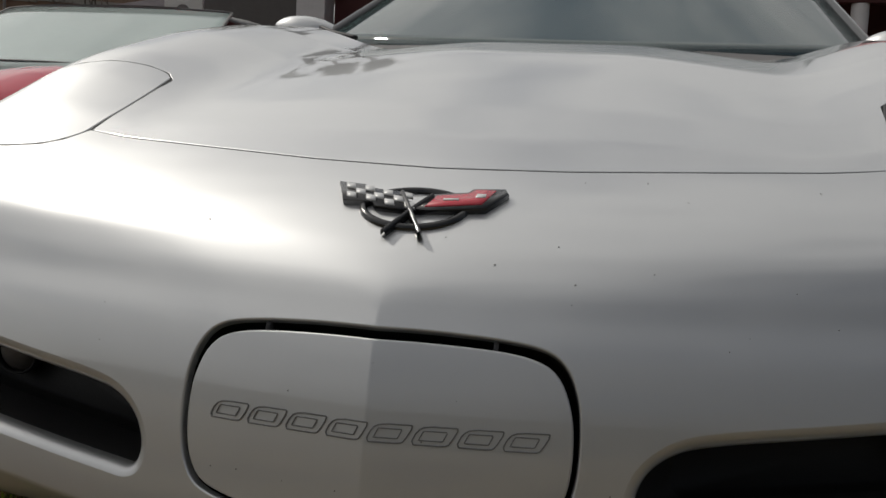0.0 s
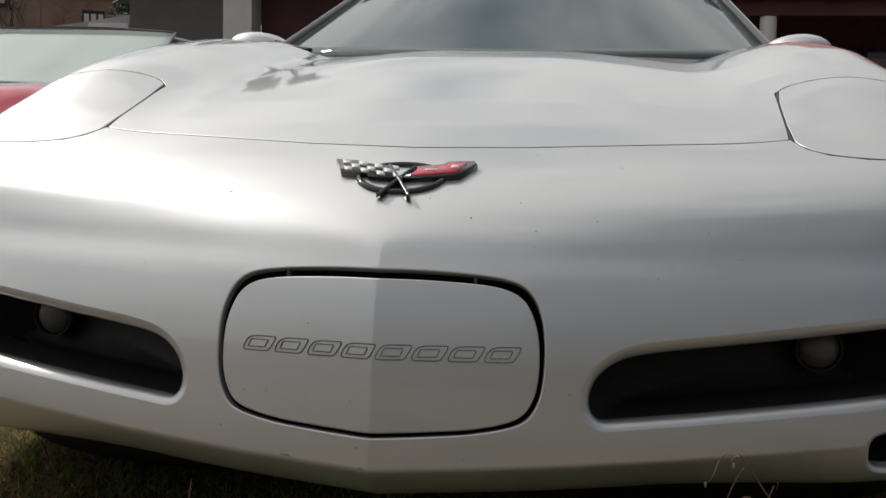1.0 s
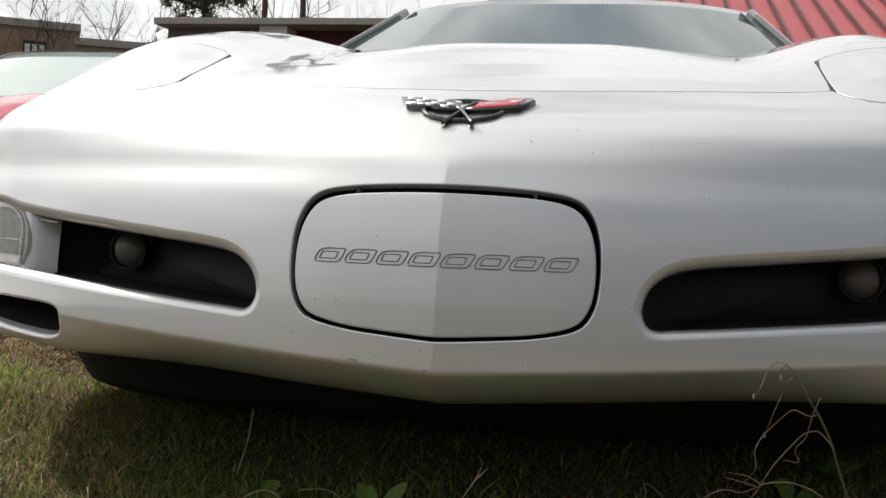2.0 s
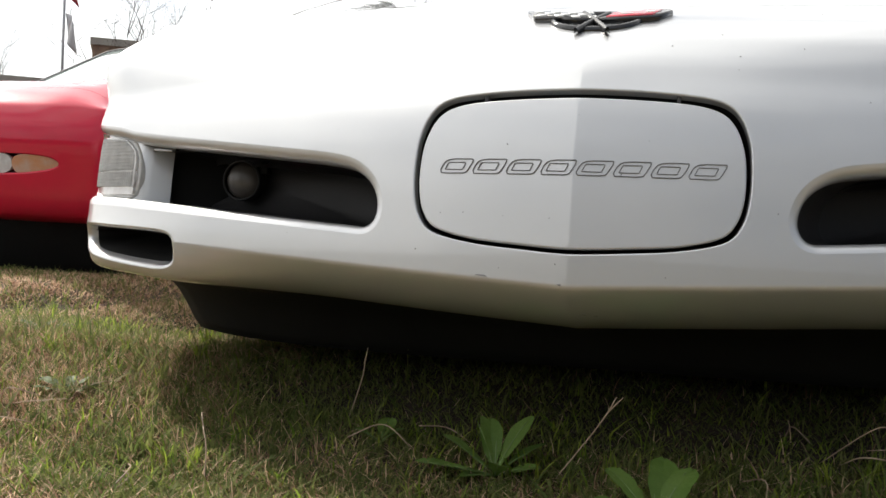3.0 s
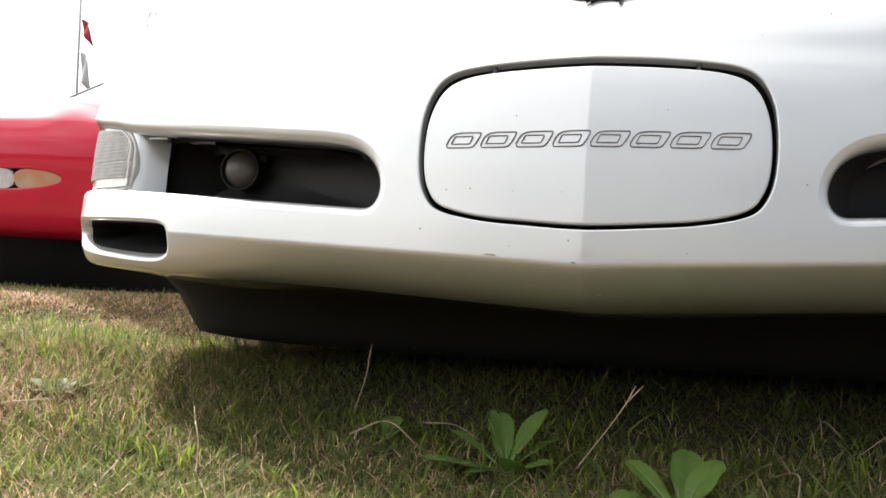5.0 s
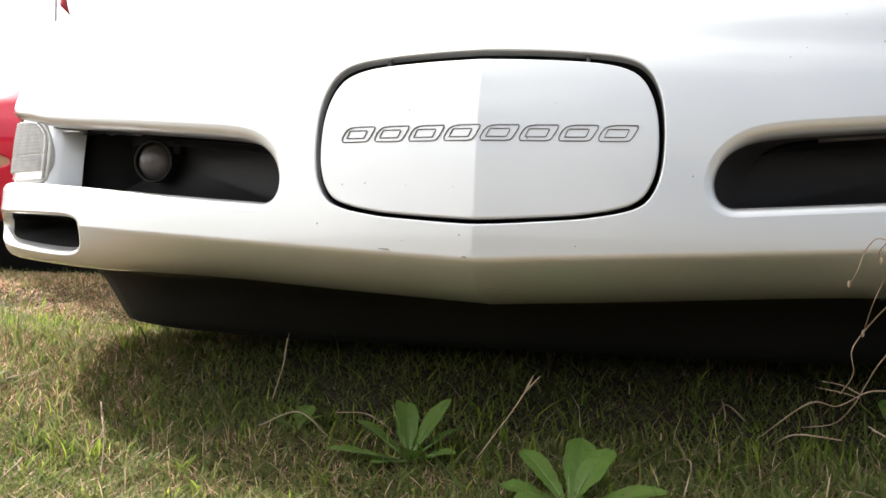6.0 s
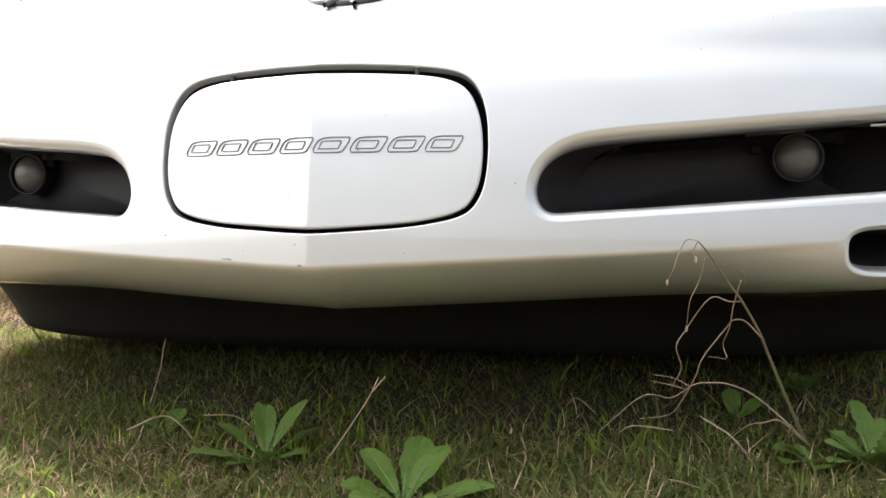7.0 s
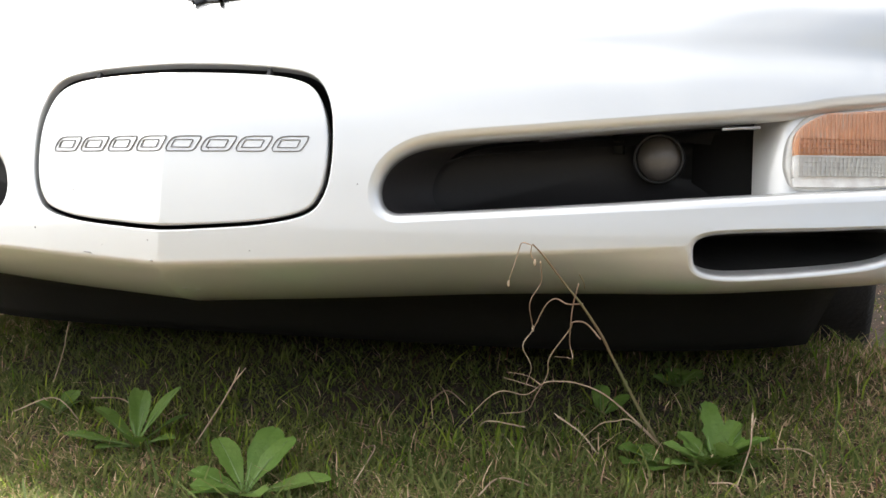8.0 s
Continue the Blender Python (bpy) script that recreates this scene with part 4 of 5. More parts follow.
red_glass = part("windscreen", slab([[red_screen(a, f) for a in across] for f in np.linspace(0, 1, 8)], 0.005), SCREEN_GLASS, red_car, "steeply raked windscreen")
red_glass.visible_shadow = False
part("screen_frame", tube([red_screen(-1, f) for f in np.linspace(0, 1, 6)] + [red_screen(a, 1.01) for a in across[1:-1]] + [red_screen(1, f) for f in np.linspace(1, 0, 6)], 0.007, 6), COWL_GREY, red_car)
top_rows = []
for s in np.linspace(0, 1, 10):
    row = []
    for a in np.linspace(-1, 1, 21):
        edge = red_screen(a, 1)
        row.append(edge + Vector((0.03 * a * s, 1.35 * s, 0.012 + 0.018 * math.sin(s * 3.1) - 0.36 * max(0, s - 0.35) ** 1.7 - 0.05 * abs(a) ** 6)))
    top_rows.append(row)
part("soft_top", slab(top_rows, 0.02), SOFT_TOP, red_car, "grey fabric soft top")
for side in (1, -1):
    part("side_window", slab([[Vector((RED_AT[0] + side * (0.69 - 0.17 * f), RED_AT[1] + 1.70 + 0.50 * f + (0.95 - 0.50 * f) * k, 0.74 + 0.27 * f)) for k in np.linspace(0, 1, 4)] for f in np.linspace(0, 1, 4)], 0.004), GLASS, red_car)
    part("seat", moved(box(0.36 * side - 0.22, 2.35, 0.42, 0.36 * side + 0.22, 2.5, 1.0, 0.05), move_red), SEAT_GREY, red_car)
part("dashboard", grid_geo([[(RED_AT[0] + a * 0.62, RED_AT[1] + 1.50 + 0.2 * a * a + 0.4 * f, 0.79 + 0.04 * math.sin(f * 2.2)) for a in across] for f in np.linspace(0, 1, 4)]), SEAT_GREY, red_car)
red_car.location.z = 0.105

# ---- ground
def lawn_height(x, y):
    """A lawn that climbs a low bank to the cars' noses, with small unevenness."""
    bank = 0.19 * min(0.53, max(-0.1, y))
    bank *= 1 - float(smooth(0.68, 1.0, y) * (1 - smooth(0.95, 1.3, abs(x))))
    rise = 0.15 * float(smooth(1.0, 1.5, -x) * smooth(0.35, 1.1, y))
    return max(bank, rise) + 0.005 * math.sin(x * 2.3 + 0.7) * math.sin(y * 1.9 + 0.4) + 0.005 * math.sin(x * 6.1 + y * 4.3)


ticks_x = [-400, -120, -40, -14] + list(np.arange(-6, 6.01, 0.1)) + [14, 40, 120, 400]
ticks_y = [-400, -120, -40, -12] + list(np.arange(-3, 9.01, 0.1)) + [20, 50, 120, 400]
solo("ground", grid_geo([[(x, y, lawn_height(x, y) * (abs(x) < 7 and -4 < y < 10) - 0.02 * (y < -0.6)) for x in ticks_x] for y in ticks_y]), LAWN, "rough patchy lawn, brown and dull green", kind="structure")
# bare earth worn under the silver car, its colour darkened to deepen the shade
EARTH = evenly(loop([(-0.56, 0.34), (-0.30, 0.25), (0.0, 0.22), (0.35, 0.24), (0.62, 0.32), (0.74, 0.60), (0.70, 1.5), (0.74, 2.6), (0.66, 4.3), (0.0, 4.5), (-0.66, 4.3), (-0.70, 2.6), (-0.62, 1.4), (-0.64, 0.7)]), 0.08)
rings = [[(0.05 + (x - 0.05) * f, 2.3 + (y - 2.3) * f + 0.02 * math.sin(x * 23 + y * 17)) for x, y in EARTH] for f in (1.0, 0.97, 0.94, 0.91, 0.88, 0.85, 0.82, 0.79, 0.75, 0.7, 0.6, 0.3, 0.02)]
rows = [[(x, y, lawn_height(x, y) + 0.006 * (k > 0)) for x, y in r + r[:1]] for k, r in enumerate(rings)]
solo("shaded_bare_earth", grid_geo(rows), SHADED_SOIL, "bare reddish earth worn under the car, darkened for the shade there", kind="structure")
solo("gravel_lane", grid_geo([[(1.25 + 0.06 * math.sin(i * 0.7) + k * 0.62, -0.5 + 0.2 * i, lawn_height(1.25 + k * 0.62, -0.5 + 0.2 * i) + 0.016 + 0.004 * math.sin(i + k)) for k in range(7)] for i in range(48)]),
     GRAVEL, "grey gravel lane beside the lawn", kind="structure")


solo("verge", grid_geo([[(x, y, -0.016 + 0.006 * math.sin(x * 3 + y * 2)) for x in [-400, -60, -14] + list(np.arange(-6, 6.01, 0.5)) + [14, 60, 400]] for y in (-19.5, -14, -9, -6, -4.5, -3.5, -2.8, -2.2, -1.7, -1.3, -0.9, -0.5)]), DRY_LAWN, "pale dry straw-coloured lawn in front of the cars", kind="structure")


# plain unseen walls, added to close the place and darken low reflections
solo("unseen_wall_south", box(-60, -21, 0, 30, -20, 2.5), FAR_GREEN, "plain dark unseen wall added behind the camera", kind="structure", flat=True)
solo("unseen_wall_east", box(29, -20, 0, 30, 30, 2.5), FAR_GREEN, "plain dark unseen wall added beyond the lane", kind="structure", flat=True)


def blades(count, region, tall, wide, seed, clump=0.0, lie=1.0, bare=0.8, worn=(0.28, 0.6)):
    """Thin bent blades over a stretch of lawn, thinner where the cars stand."""
    rng = np.random.default_rng(seed)
    x = rng.uniform(region[0], region[1], count)
    y = rng.uniform(region[2], region[3], count)
    patch = np.array([noise.noise((a * 2.6 + seed, b * 2.6, 0.3)) + 0.6 * noise.noise((a * 9 + seed, b * 9, 1.3)) for a, b in zip(x, y)])
    keep = (y > -0.5) & (patch > rng.uniform(-0.9, 0.25, count) + clump)
    keep &= rng.uniform(0, 1, count) > bare * smooth(*worn, y) * (1 - smooth(0.40, 0.62, np.abs(x)))
    side = np.minimum(np.minimum(x - region[0], region[1] - x), region[3] - y)
    keep &= rng.uniform(0, 1, count) < side / 0.35
    keep &= ~((np.abs(x) < 0.62) & (y > 1.2)) & ~((np.abs(x - RED_AT[0]) < 0.8) & (y > RED_AT[1] + 0.35)) & ~((x > 1.27 + 0.1 * np.sin(y * 5)) & (y > 0.35 - 0.25 * (x - 1)))
    x, y, patch = x[keep], y[keep], patch[keep]
    n = len(x)
    h = tall * rng.uniform(0.35, 1.0, n) * (1 + 0.5 * np.clip(patch, 0, 1))
    turn = rng.uniform(0, 2 * math.pi, n)
    lean = rng.uniform(0.15, 1.15, n) * h * lie
    w = wide * rng.uniform(0.6, 1.3, n)
    dx, dy = np.cos(turn), np.sin(turn)
    z = np.array([lawn_height(a, b) for a, b in zip(x, y)]) - 0.004
    co = np.zeros((n, 7, 3))
    for k, (f, g) in enumerate(((0, 1), (0.4, 0.9), (0.75, 0.6))):
        cx, cy, cz = x + dx * lean * f * f, y + dy * lean * f * f, z + h * f * (1 - 0.25 * f)
        co[:, 2 * k] = np.stack([cx - dy * w * g / 2, cy + dx * w * g / 2, cz], 1)
        co[:, 2 * k + 1] = np.stack([cx + dy * w * g / 2, cy - dx * w * g / 2, cz], 1)
    co[:, 6] = np.stack([x + dx * lean, y + dy * lean, z + h * 0.78], 1)
    base = np.arange(n)[:, None] * 7
    quads = np.stack([base + q for q in ((0, 1, 3, 2), (2, 3, 5, 4))], 1).reshape(-1, 4)
    tris = (base + np.array([[4, 5, 6]])).reshape(-1, 3)
    return co.reshape(-1, 3), [tuple(q) for q in quads.tolist()] + [tuple(t) for t in tris.tolist()]


def turf(name, mat, label, geos):
    verts, faces = join(*geos)
    me = bpy.data.meshes.new(name)
    me.from_pydata(verts, [], faces)
    me.materials.append(mat)
    me.shade_smooth()
    return tagged(new(name, me), label, "grass", kind="stuff")


def tufts(count, region, tall, wide, seed, blades_each=11):
    """Small clumps of upright blades that spread from one crown."""
    rng = np.random.default_rng(seed)
    verts, faces = [], []
    for _ in range(count):
        cx, cy = rng.uniform(region[0], region[1]), rng.uniform(region[2], region[3])
        if noise.noise((cx * 2.1 + seed, cy * 2.1, 0.7)) < rng.uniform(-0.5, 0.3) or (abs(cx) < 0.62 and cy > 0.45) or cx > 1.2:
            continue
        size = tall * rng.uniform(0.55, 1.1)
        for _ in range(rng.integers(blades_each // 2, blades_each + 4)):
            a, h, w = rng.uniform(0, 2 * math.pi), size * rng.uniform(0.5, 1.0), wide * rng.uniform(0.6, 1.2)
            lean = h * rng.uniform(0.1, 0.75)
            x, y = cx + rng.normal(0, 0.007), cy + rng.normal(0, 0.007)
            z, dx, dy, n = lawn_height(x, y) - 0.004, math.cos(a), math.sin(a), len(verts)
            t = a + rng.uniform(0.6, 2.2)
            sx, sy = math.cos(t), math.sin(t)
            for f, g in ((0, 0.7), (0.35, 1.0), (0.7, 0.75)):
                px, py, pz = x + dx * lean * f * f, y + dy * lean * f * f, z + h * f * (1 - 0.2 * f)
                verts += [(px - sx * w * g / 2, py - sy * w * g / 2, pz), (px + sx * w * g / 2, py + sy * w * g / 2, pz)]
            verts.append((x + dx * lean, y + dy * lean, z + h * 0.82))
            faces += [(n, n + 1, n + 3, n + 2), (n + 2, n + 3, n + 5, n + 4), (n + 4, n + 5, n + 6)]
    return verts, faces


SHADE = (0.0, 0.26)
CLOSE, LEFT, NEAR, WIDE, BESIDE = (-1.35, 1.25, -0.5, 0.95), (-2.6, -0.5, 0.4, 2.4), (-1.9, 1.5, -0.5, 1.3), (-6, 4, -0.5, 6), (-1.5, -0.35, 0.2, 1.9)
turf("green_grass", GRASS_GREEN, "short fine dull green grass growing in patches", [
    blades(40000, CLOSE, 0.022, 0.0022, 26, -0.25, 1.3, 0.12), blades(60000, (-0.85, 0.85, -0.1, 0.75), 0.030, 0.0024, 28, -0.3, 1.2, 0.2), blades(20000, CLOSE, 0.034, 0.0019, 3, 0.22, 1.2, 0.5), blades(8000, CLOSE, 0.055, 0.0022, 4, 0.3, 1.4, 0.5), blades(2500, CLOSE, 0.075, 0.0034, 24, 0.3, 1.5), blades(16000, NEAR, 0.034, 0.0024, 16, 0.1),
    blades(26000, LEFT, 0.030, 0.0024, 18, 0.1), blades(6000, BESIDE, 0.060, 0.0024, 19, 0.0, 1.1), blades(50000, WIDE, 0.035, 0.004, 5), tufts(320, (-1.2, 1.1, -0.35, 0.9), 0.060, 0.0026, 41)])
turf("fresh_grass", GRASS_FRESH, "fresh green grass tufts among the older grass", [
    blades(16000, CLOSE, 0.040, 0.0022, 13, 0.62), blades(5000, NEAR, 0.050, 0.0028, 14, 0.62), blades(9000, WIDE, 0.05, 0.004, 15, 0.5),
    tufts(130, (-1.5, -0.25, -0.1, 0.9), 0.050, 0.0032, 42, 12), tufts(110, (-0.4, 1.1, -0.35, 0.3), 0.052, 0.0030, 43, 9)])
turf("dry_grass", GRASS_DRY, "matted dry straw-coloured grass lying among the green", [
    blades(60000, CLOSE, 0.024, 0.0018, 6, -0.3, 1.8, 0.95, SHADE), blades(70000, CLOSE, 0.012, 0.0021, 9, -0.6, 3.6, 0.95, SHADE), blades(14000, CLOSE, 0.048, 0.0015, 8, 0.0, 1.0, 0.8, SHADE), blades(12000, CLOSE, 0.018, 0.0030, 10, -0.2, 3.6, 0.9, SHADE),
    blades(70000, LEFT, 0.018, 0.0028, 17, -0.6, 2.6, 0.4), blades(30000, BESIDE, 0.020, 0.0030, 12, -0.5, 3.0, 0.6), blades(9000, (-1.3, -0.3, -0.2, 0.7), 0.032, 0.0022, 27, -0.3, 2.0, 0.8, SHADE), blades(110000, WIDE, 0.016, 0.005, 7, -0.4, 2.4)])
straws = np.random.default_rng(31)
for k in range(26):
    x, y, a = straws.uniform(-0.9, 0.9), straws.uniform(-0.30, 0.30), straws.uniform(0, 6.28)
    run = straws.uniform(0.05, 0.12)
    z = lawn_height(x, y)
    line = spline([(x, y, z + 0.004), (x + run * 0.5 * math.cos(a), y + run * 0.5 * math.sin(a), z + straws.uniform(0.015, 0.035)), (x + run * math.cos(a + 0.4), y + run * math.sin(a + 0.4), z + straws.uniform(0.004, 0.03))], 6)
    solo("straw", tube(line, 0.0009, 5), STALK, "long dry straw bent over on the grass", "straw", "loose straws")


# ---- plants in the lawn
def leaf_geo(length, width, rise, droop, lobes=0, tilt=0.0, n=12):
    """One broad leaf: a folded midrib, a wavy or lobed margin."""
    rows = []
    for i in range(n + 1):
        f = i / n
        x = length * f * math.cos(rise * (1 - 0.3 * f))
        z = length * (f * math.sin(rise) - droop * f * f)
        swell = min(1.0, f / 0.66)
        half = width / 2 * (0.14 + 0.86 * swell * swell * (3 - 2 * swell)) * (math.sqrt(max(0.0, 1 - ((f - 0.66) / 0.345) ** 2)) if f > 0.66 else 1)
        if lobes:
            half *= 1 - (0.38 if lobes > 0 else 0.16) * (0.5 + 0.5 * math.cos(f * lobes * 2 * math.pi)) * (f < 0.93)
        else:
            half *= 1 + 0.04 * math.sin(f * 19)
        rows.append([(x, s * half, z + 0.22 * abs(s) * half + 0.03 * width * math.sin(f * 11 + s)) for s in (-1, -0.6, -0.12, 0, 0.12, 0.6, 1)])
    v, fcs = grid_geo(rows)
    m = Matrix.Rotation(tilt, 4, "X")
    return [m @ Vector(p) for p in v], fcs


def rosette(name, label, at, leaves, mat, stem=None):
    """leaves: turn in degrees, length, width, rise in degrees, droop, lobes."""
    plant = thing(name, label, "plant", at)
    for turn, length, width, rise, droop, lobes in leaves:
        m = Matrix.Translation(at) @ Matrix.Rotation(radians(turn), 4, "Z")
        g = moved(leaf_geo(length, width, radians(rise), droop, lobes, random.uniform(-0.3, 0.3)), m)
        lf = part("leaf", g, mat, plant)
        rib = [m @ Vector((length * f * math.cos(radians(rise) * (1 - 0.3 * f)), 0, length * (f * math.sin(radians(rise)) - droop * f * f) + 0.0008)) for f in np.linspace(0, 0.9, 6)]
        part("midrib", tube(rib, [0.0011, 0.001, 0.0009, 0.0007, 0.0006, 0.0004], 5), MIDRIB, lf)
    return plant


def rooted(x, y):
    return x, y, lawn_height(x, y) + 0.002


rosette("broadleaf_weed", "green broad-leaved weed with upright rounded leaves", rooted(-0.091, 0.118),
        [(140, 0.074, 0.022, 72, 0.04, 0), (168, 0.085, 0.030, 38, 0.12, 0), (186, 0.100, 0.027, 9, 0.03, 0), (100, 0.072, 0.028, 70, 0.06, 0), (50, 0.082, 0.030, 66, 0.05, 0), (24, 0.074, 0.028, 44, 0.15, 0),
         (-2, 0.060, 0.024, 26, 0.15, 0), (-70, 0.036, 0.026, 44, 0.1, 0), (-130, 0.052, 0.022, 12, 0.1, 0), (215, 0.06, 0.022, 20, 0.1, 0)], LEAF)
rosette("broadleaf_weed", "green broad-leaved weed with wide wavy-edged leaves", rooted(0.108, 0.022),
        [(100, 0.090, 0.038, 56, 0.12, -3), (142, 0.088, 0.034, 46, 0.15, -5), (172, 0.075, 0.036, 22, 0.1, -4), (10, 0.100, 0.038, 18, 0.06, 0), (60, 0.082, 0.036, 54, 0.12, -3), (205, 0.06, 0.034, 20, 0.1, -4),
         (-45, 0.07, 0.034, 26, 0.15, -4), (-110, 0.075, 0.034, 24, 0.15, -5)], LEAF)
lobed = random.Random(8)
rosette("lobed_weed", "leafy green weed with deeply lobed leaves beside a dead stalk", rooted(0.602, 0.195),
        [(112, 0.085, 0.032, 62, 0.08, 5), (80, 0.070, 0.030, 55, 0.1, 5), (140, 0.060, 0.030, 48, 0.15, 4)] +
        [(k * 14 + lobed.uniform(-8, 8), lobed.uniform(0.036, 0.072), lobed.uniform(0.022, 0.034), lobed.uniform(18, 62), lobed.uniform(0.08, 0.25), lobed.choice((3, 4, 5, -4))) for k in range(27)], LEAF)
rosette("lobed_weed", "small dark green leafy weed under the car's nose", rooted(0.545, 0.43),
        [(k * 40 + lobed.uniform(-10, 10), lobed.uniform(0.03, 0.05), lobed.uniform(0.018, 0.028), lobed.uniform(20, 62), 0.15, 3) for k in range(9)], LEAF)
rosette("broadleaf_weed", "green weed with smooth oval leaves lying low", rooted(0.545, 0.19),
        [(185, 0.055, 0.045, 35, 0.2, 0), (225, 0.055, 0.046, 22, 0.15, 0), (262, 0.045, 0.040, 24, 0.2, 0), (150, 0.045, 0.036, 40, 0.2, 0)], LEAF)
rosette("broadleaf_weed", "small green seedling with two upright leaves", rooted(0.458, 0.31), [(100, 0.05, 0.024, 58, 0.1, 0), (30, 0.045, 0.022, 55, 0.1, 0), (200, 0.035, 0.02, 40, 0.1, 0)], LEAF)
rosette("broadleaf_weed", "small green weed half hidden in grass", rooted(-0.265, 0.198), [(90, 0.045, 0.026, 45, 0.1, 0), (20, 0.036, 0.022, 40, 0.1, 0), (180, 0.040, 0.022, 30, 0.1, 0)], LEAF)
rosette("thistle_weed", "pale grey-green weed with ragged leaves in dry grass", rooted(-0.79, 0.265),
        [(170, 0.060, 0.026, 24, 0.1, 4), (120, 0.045, 0.022, 34, 0.1, 4), (60, 0.045, 0.022, 38, 0.1, 3), (10, 0.055, 0.024, 22, 0.1, 4), (-40, 0.05, 0.024, 18, 0.1, 4), (-100, 0.045, 0.022, 20, 0.1, 3), (220, 0.052, 0.024, 18, 0.1, 4)], LEAF_PALE)
rosette("thistle_weed", "flattened pale weed rosette in dry grass", rooted(-1.09, 0.61),
        [(170, 0.07, 0.03, 16, 0.1, 4), (90, 0.05, 0.026, 24, 0.1, 4), (20, 0.06, 0.026, 16, 0.1, 4), (-60, 0.055, 0.026, 14, 0.1, 4), (230, 0.055, 0.026, 14, 0.1, 4)], LEAF_PALE)

dead = thing("dead_stalk", "tall dried weed stalk with curling wiry branches by the bumper", "plant", (0.541, 0.24, lawn_height(0.541, 0.24)))
bend = random.Random(17)


def leaning(points, loose=0.012):
    """Points given across and up in the plane in which the stalk leans towards the lawn's edge, each set a little before or behind it."""
    return [(x, 0.267 - 0.6 * z + bend.uniform(-loose, loose), z) for x, z in points]


stem_pts = spline(leaning([(0.541, 0.044), (0.515, 0.102), (0.490, 0.162), (0.478, 0.192), (0.459, 0.227), (0.445, 0.247), (0.424, 0.279), (0.412, 0.294)], 0.0), 6)
part("stem", tube(stem_pts, [0.0021 - 0.0013 * i / len(stem_pts) for i in range(len(stem_pts))], 6), STALK_GREEN, dead, "greenish brown stem")


def twig(points, thick=0.00105, mat=STALK):
    thick *= 0.85
    c = spline(leaning(points), 8)
    part("twig", tube(c, [thick * (1 - 0.42 * i / len(c)) for i in range(len(c))], 5), mat, dead)
    return c[-1]


# curling wiry side branches
pods = [twig([(0.412, 0.294), (0.401, 0.295), (0.393, 0.282), (0.386, 0.261), (0.380, 0.248)], 0.0008)]
pods.append(twig([(0.412, 0.293), (0.407, 0.282), (0.410, 0.273)], 0.0008))
pods.append(twig([(0.419, 0.275), (0.414, 0.250), (0.404, 0.228), (0.400, 0.194)], 0.0009))
twig([(0.459, 0.227), (0.445, 0.228), (0.430, 0.232), (0.418, 0.223), (0.399, 0.192), (0.389, 0.174), (0.394, 0.147), (0.384, 0.122)])
twig([(0.457, 0.251), (0.450, 0.225), (0.446, 0.199), (0.440, 0.176), (0.444, 0.161), (0.434, 0.159), (0.425, 0.163)])
twig([(0.458, 0.261), (0.462, 0.253), (0.462, 0.244)], 0.0009, STALK_GREEN)
twig([(0.479, 0.188), (0.463, 0.205), (0.450, 0.207), (0.442, 0.195), (0.418, 0.161), (0.410, 0.135), (0.397, 0.110), (0.380, 0.085), (0.346, 0.077)], 0.0012)
twig([(0.539, 0.054), (0.513, 0.081), (0.476, 0.113), (0.447, 0.128), (0.426, 0.130), (0.408, 0.127), (0.382, 0.107), (0.349, 0.110), (0.293, 0.055)], 0.0013)
twig([(0.534, 0.056), (0.506, 0.083), (0.488, 0.083), (0.470, 0.075), (0.449, 0.054), (0.432, 0.038)], 0.0012)
twig([(0.404, 0.124), (0.386, 0.132), (0.363, 0.137)], 0.0008)
twig([(0.401, 0.120), (0.386, 0.126), (0.357, 0.129)], 0.0008)
for p in pods:
    part("seed_pod", moved(lathe([(0.0, -0.004), (0.0012, -0.003), (0.0017, 0), (0.001, 0.003), (0.0, 0.004)], 8, "z"), Matrix.Translation(p)), STALK, dead)

SEEDHEADS = [((-0.018, 0.127), (0.058, 0.118, 0.135), 3), ((0.625, 0.154), (0.645, 0.18, 0.11), 2), ((-0.34, 0.28), (-0.32, 0.30, 0.15), 1), ((0.30, -0.10), (0.27, -0.06, 0.05), 2), ((-0.42, 0.0), (-0.45, 0.05, 0.085), 1), ((0.475, 0.20), (0.419, 0.215, 0.086), 2)]
for foot, tip, tops in SEEDHEADS:
    stem = thing("seed_stem", "thin dry grass stem with a forked seed head", "plant", rooted(*foot), "dry seed stems")
    low = lawn_height(*foot)
    line = spline([(foot[0], foot[1], low), ((foot[0] + tip[0]) / 2 + 0.004, (foot[1] + tip[1]) / 2, low + (tip[2] - low) * 0.55), (tip[0] * 0.8 + foot[0] * 0.2, tip[1] * 0.8 + foot[1] * 0.2, low + (tip[2] - low) * 0.82)], 6)
    part("stem", tube(line, 0.0009, 5), STALK, stem)
    for k in range(tops):
        part("spike", tube([line[-1], (tip[0] + 0.004 * (k - tops / 2), tip[1], tip[2] - 0.004 * (k % 2))], [0.0012, 0.0005], 5), STALK, stem)
# ---- far buildings
def bearing(deg, dist):
    """A place on the ground seen from the lawn's edge: degrees right of straight ahead, metres away."""
    deg -= 0.3
    return 0.2 + dist * math.sin(radians(deg)), -1.1 + dist * math.cos(radians(deg))


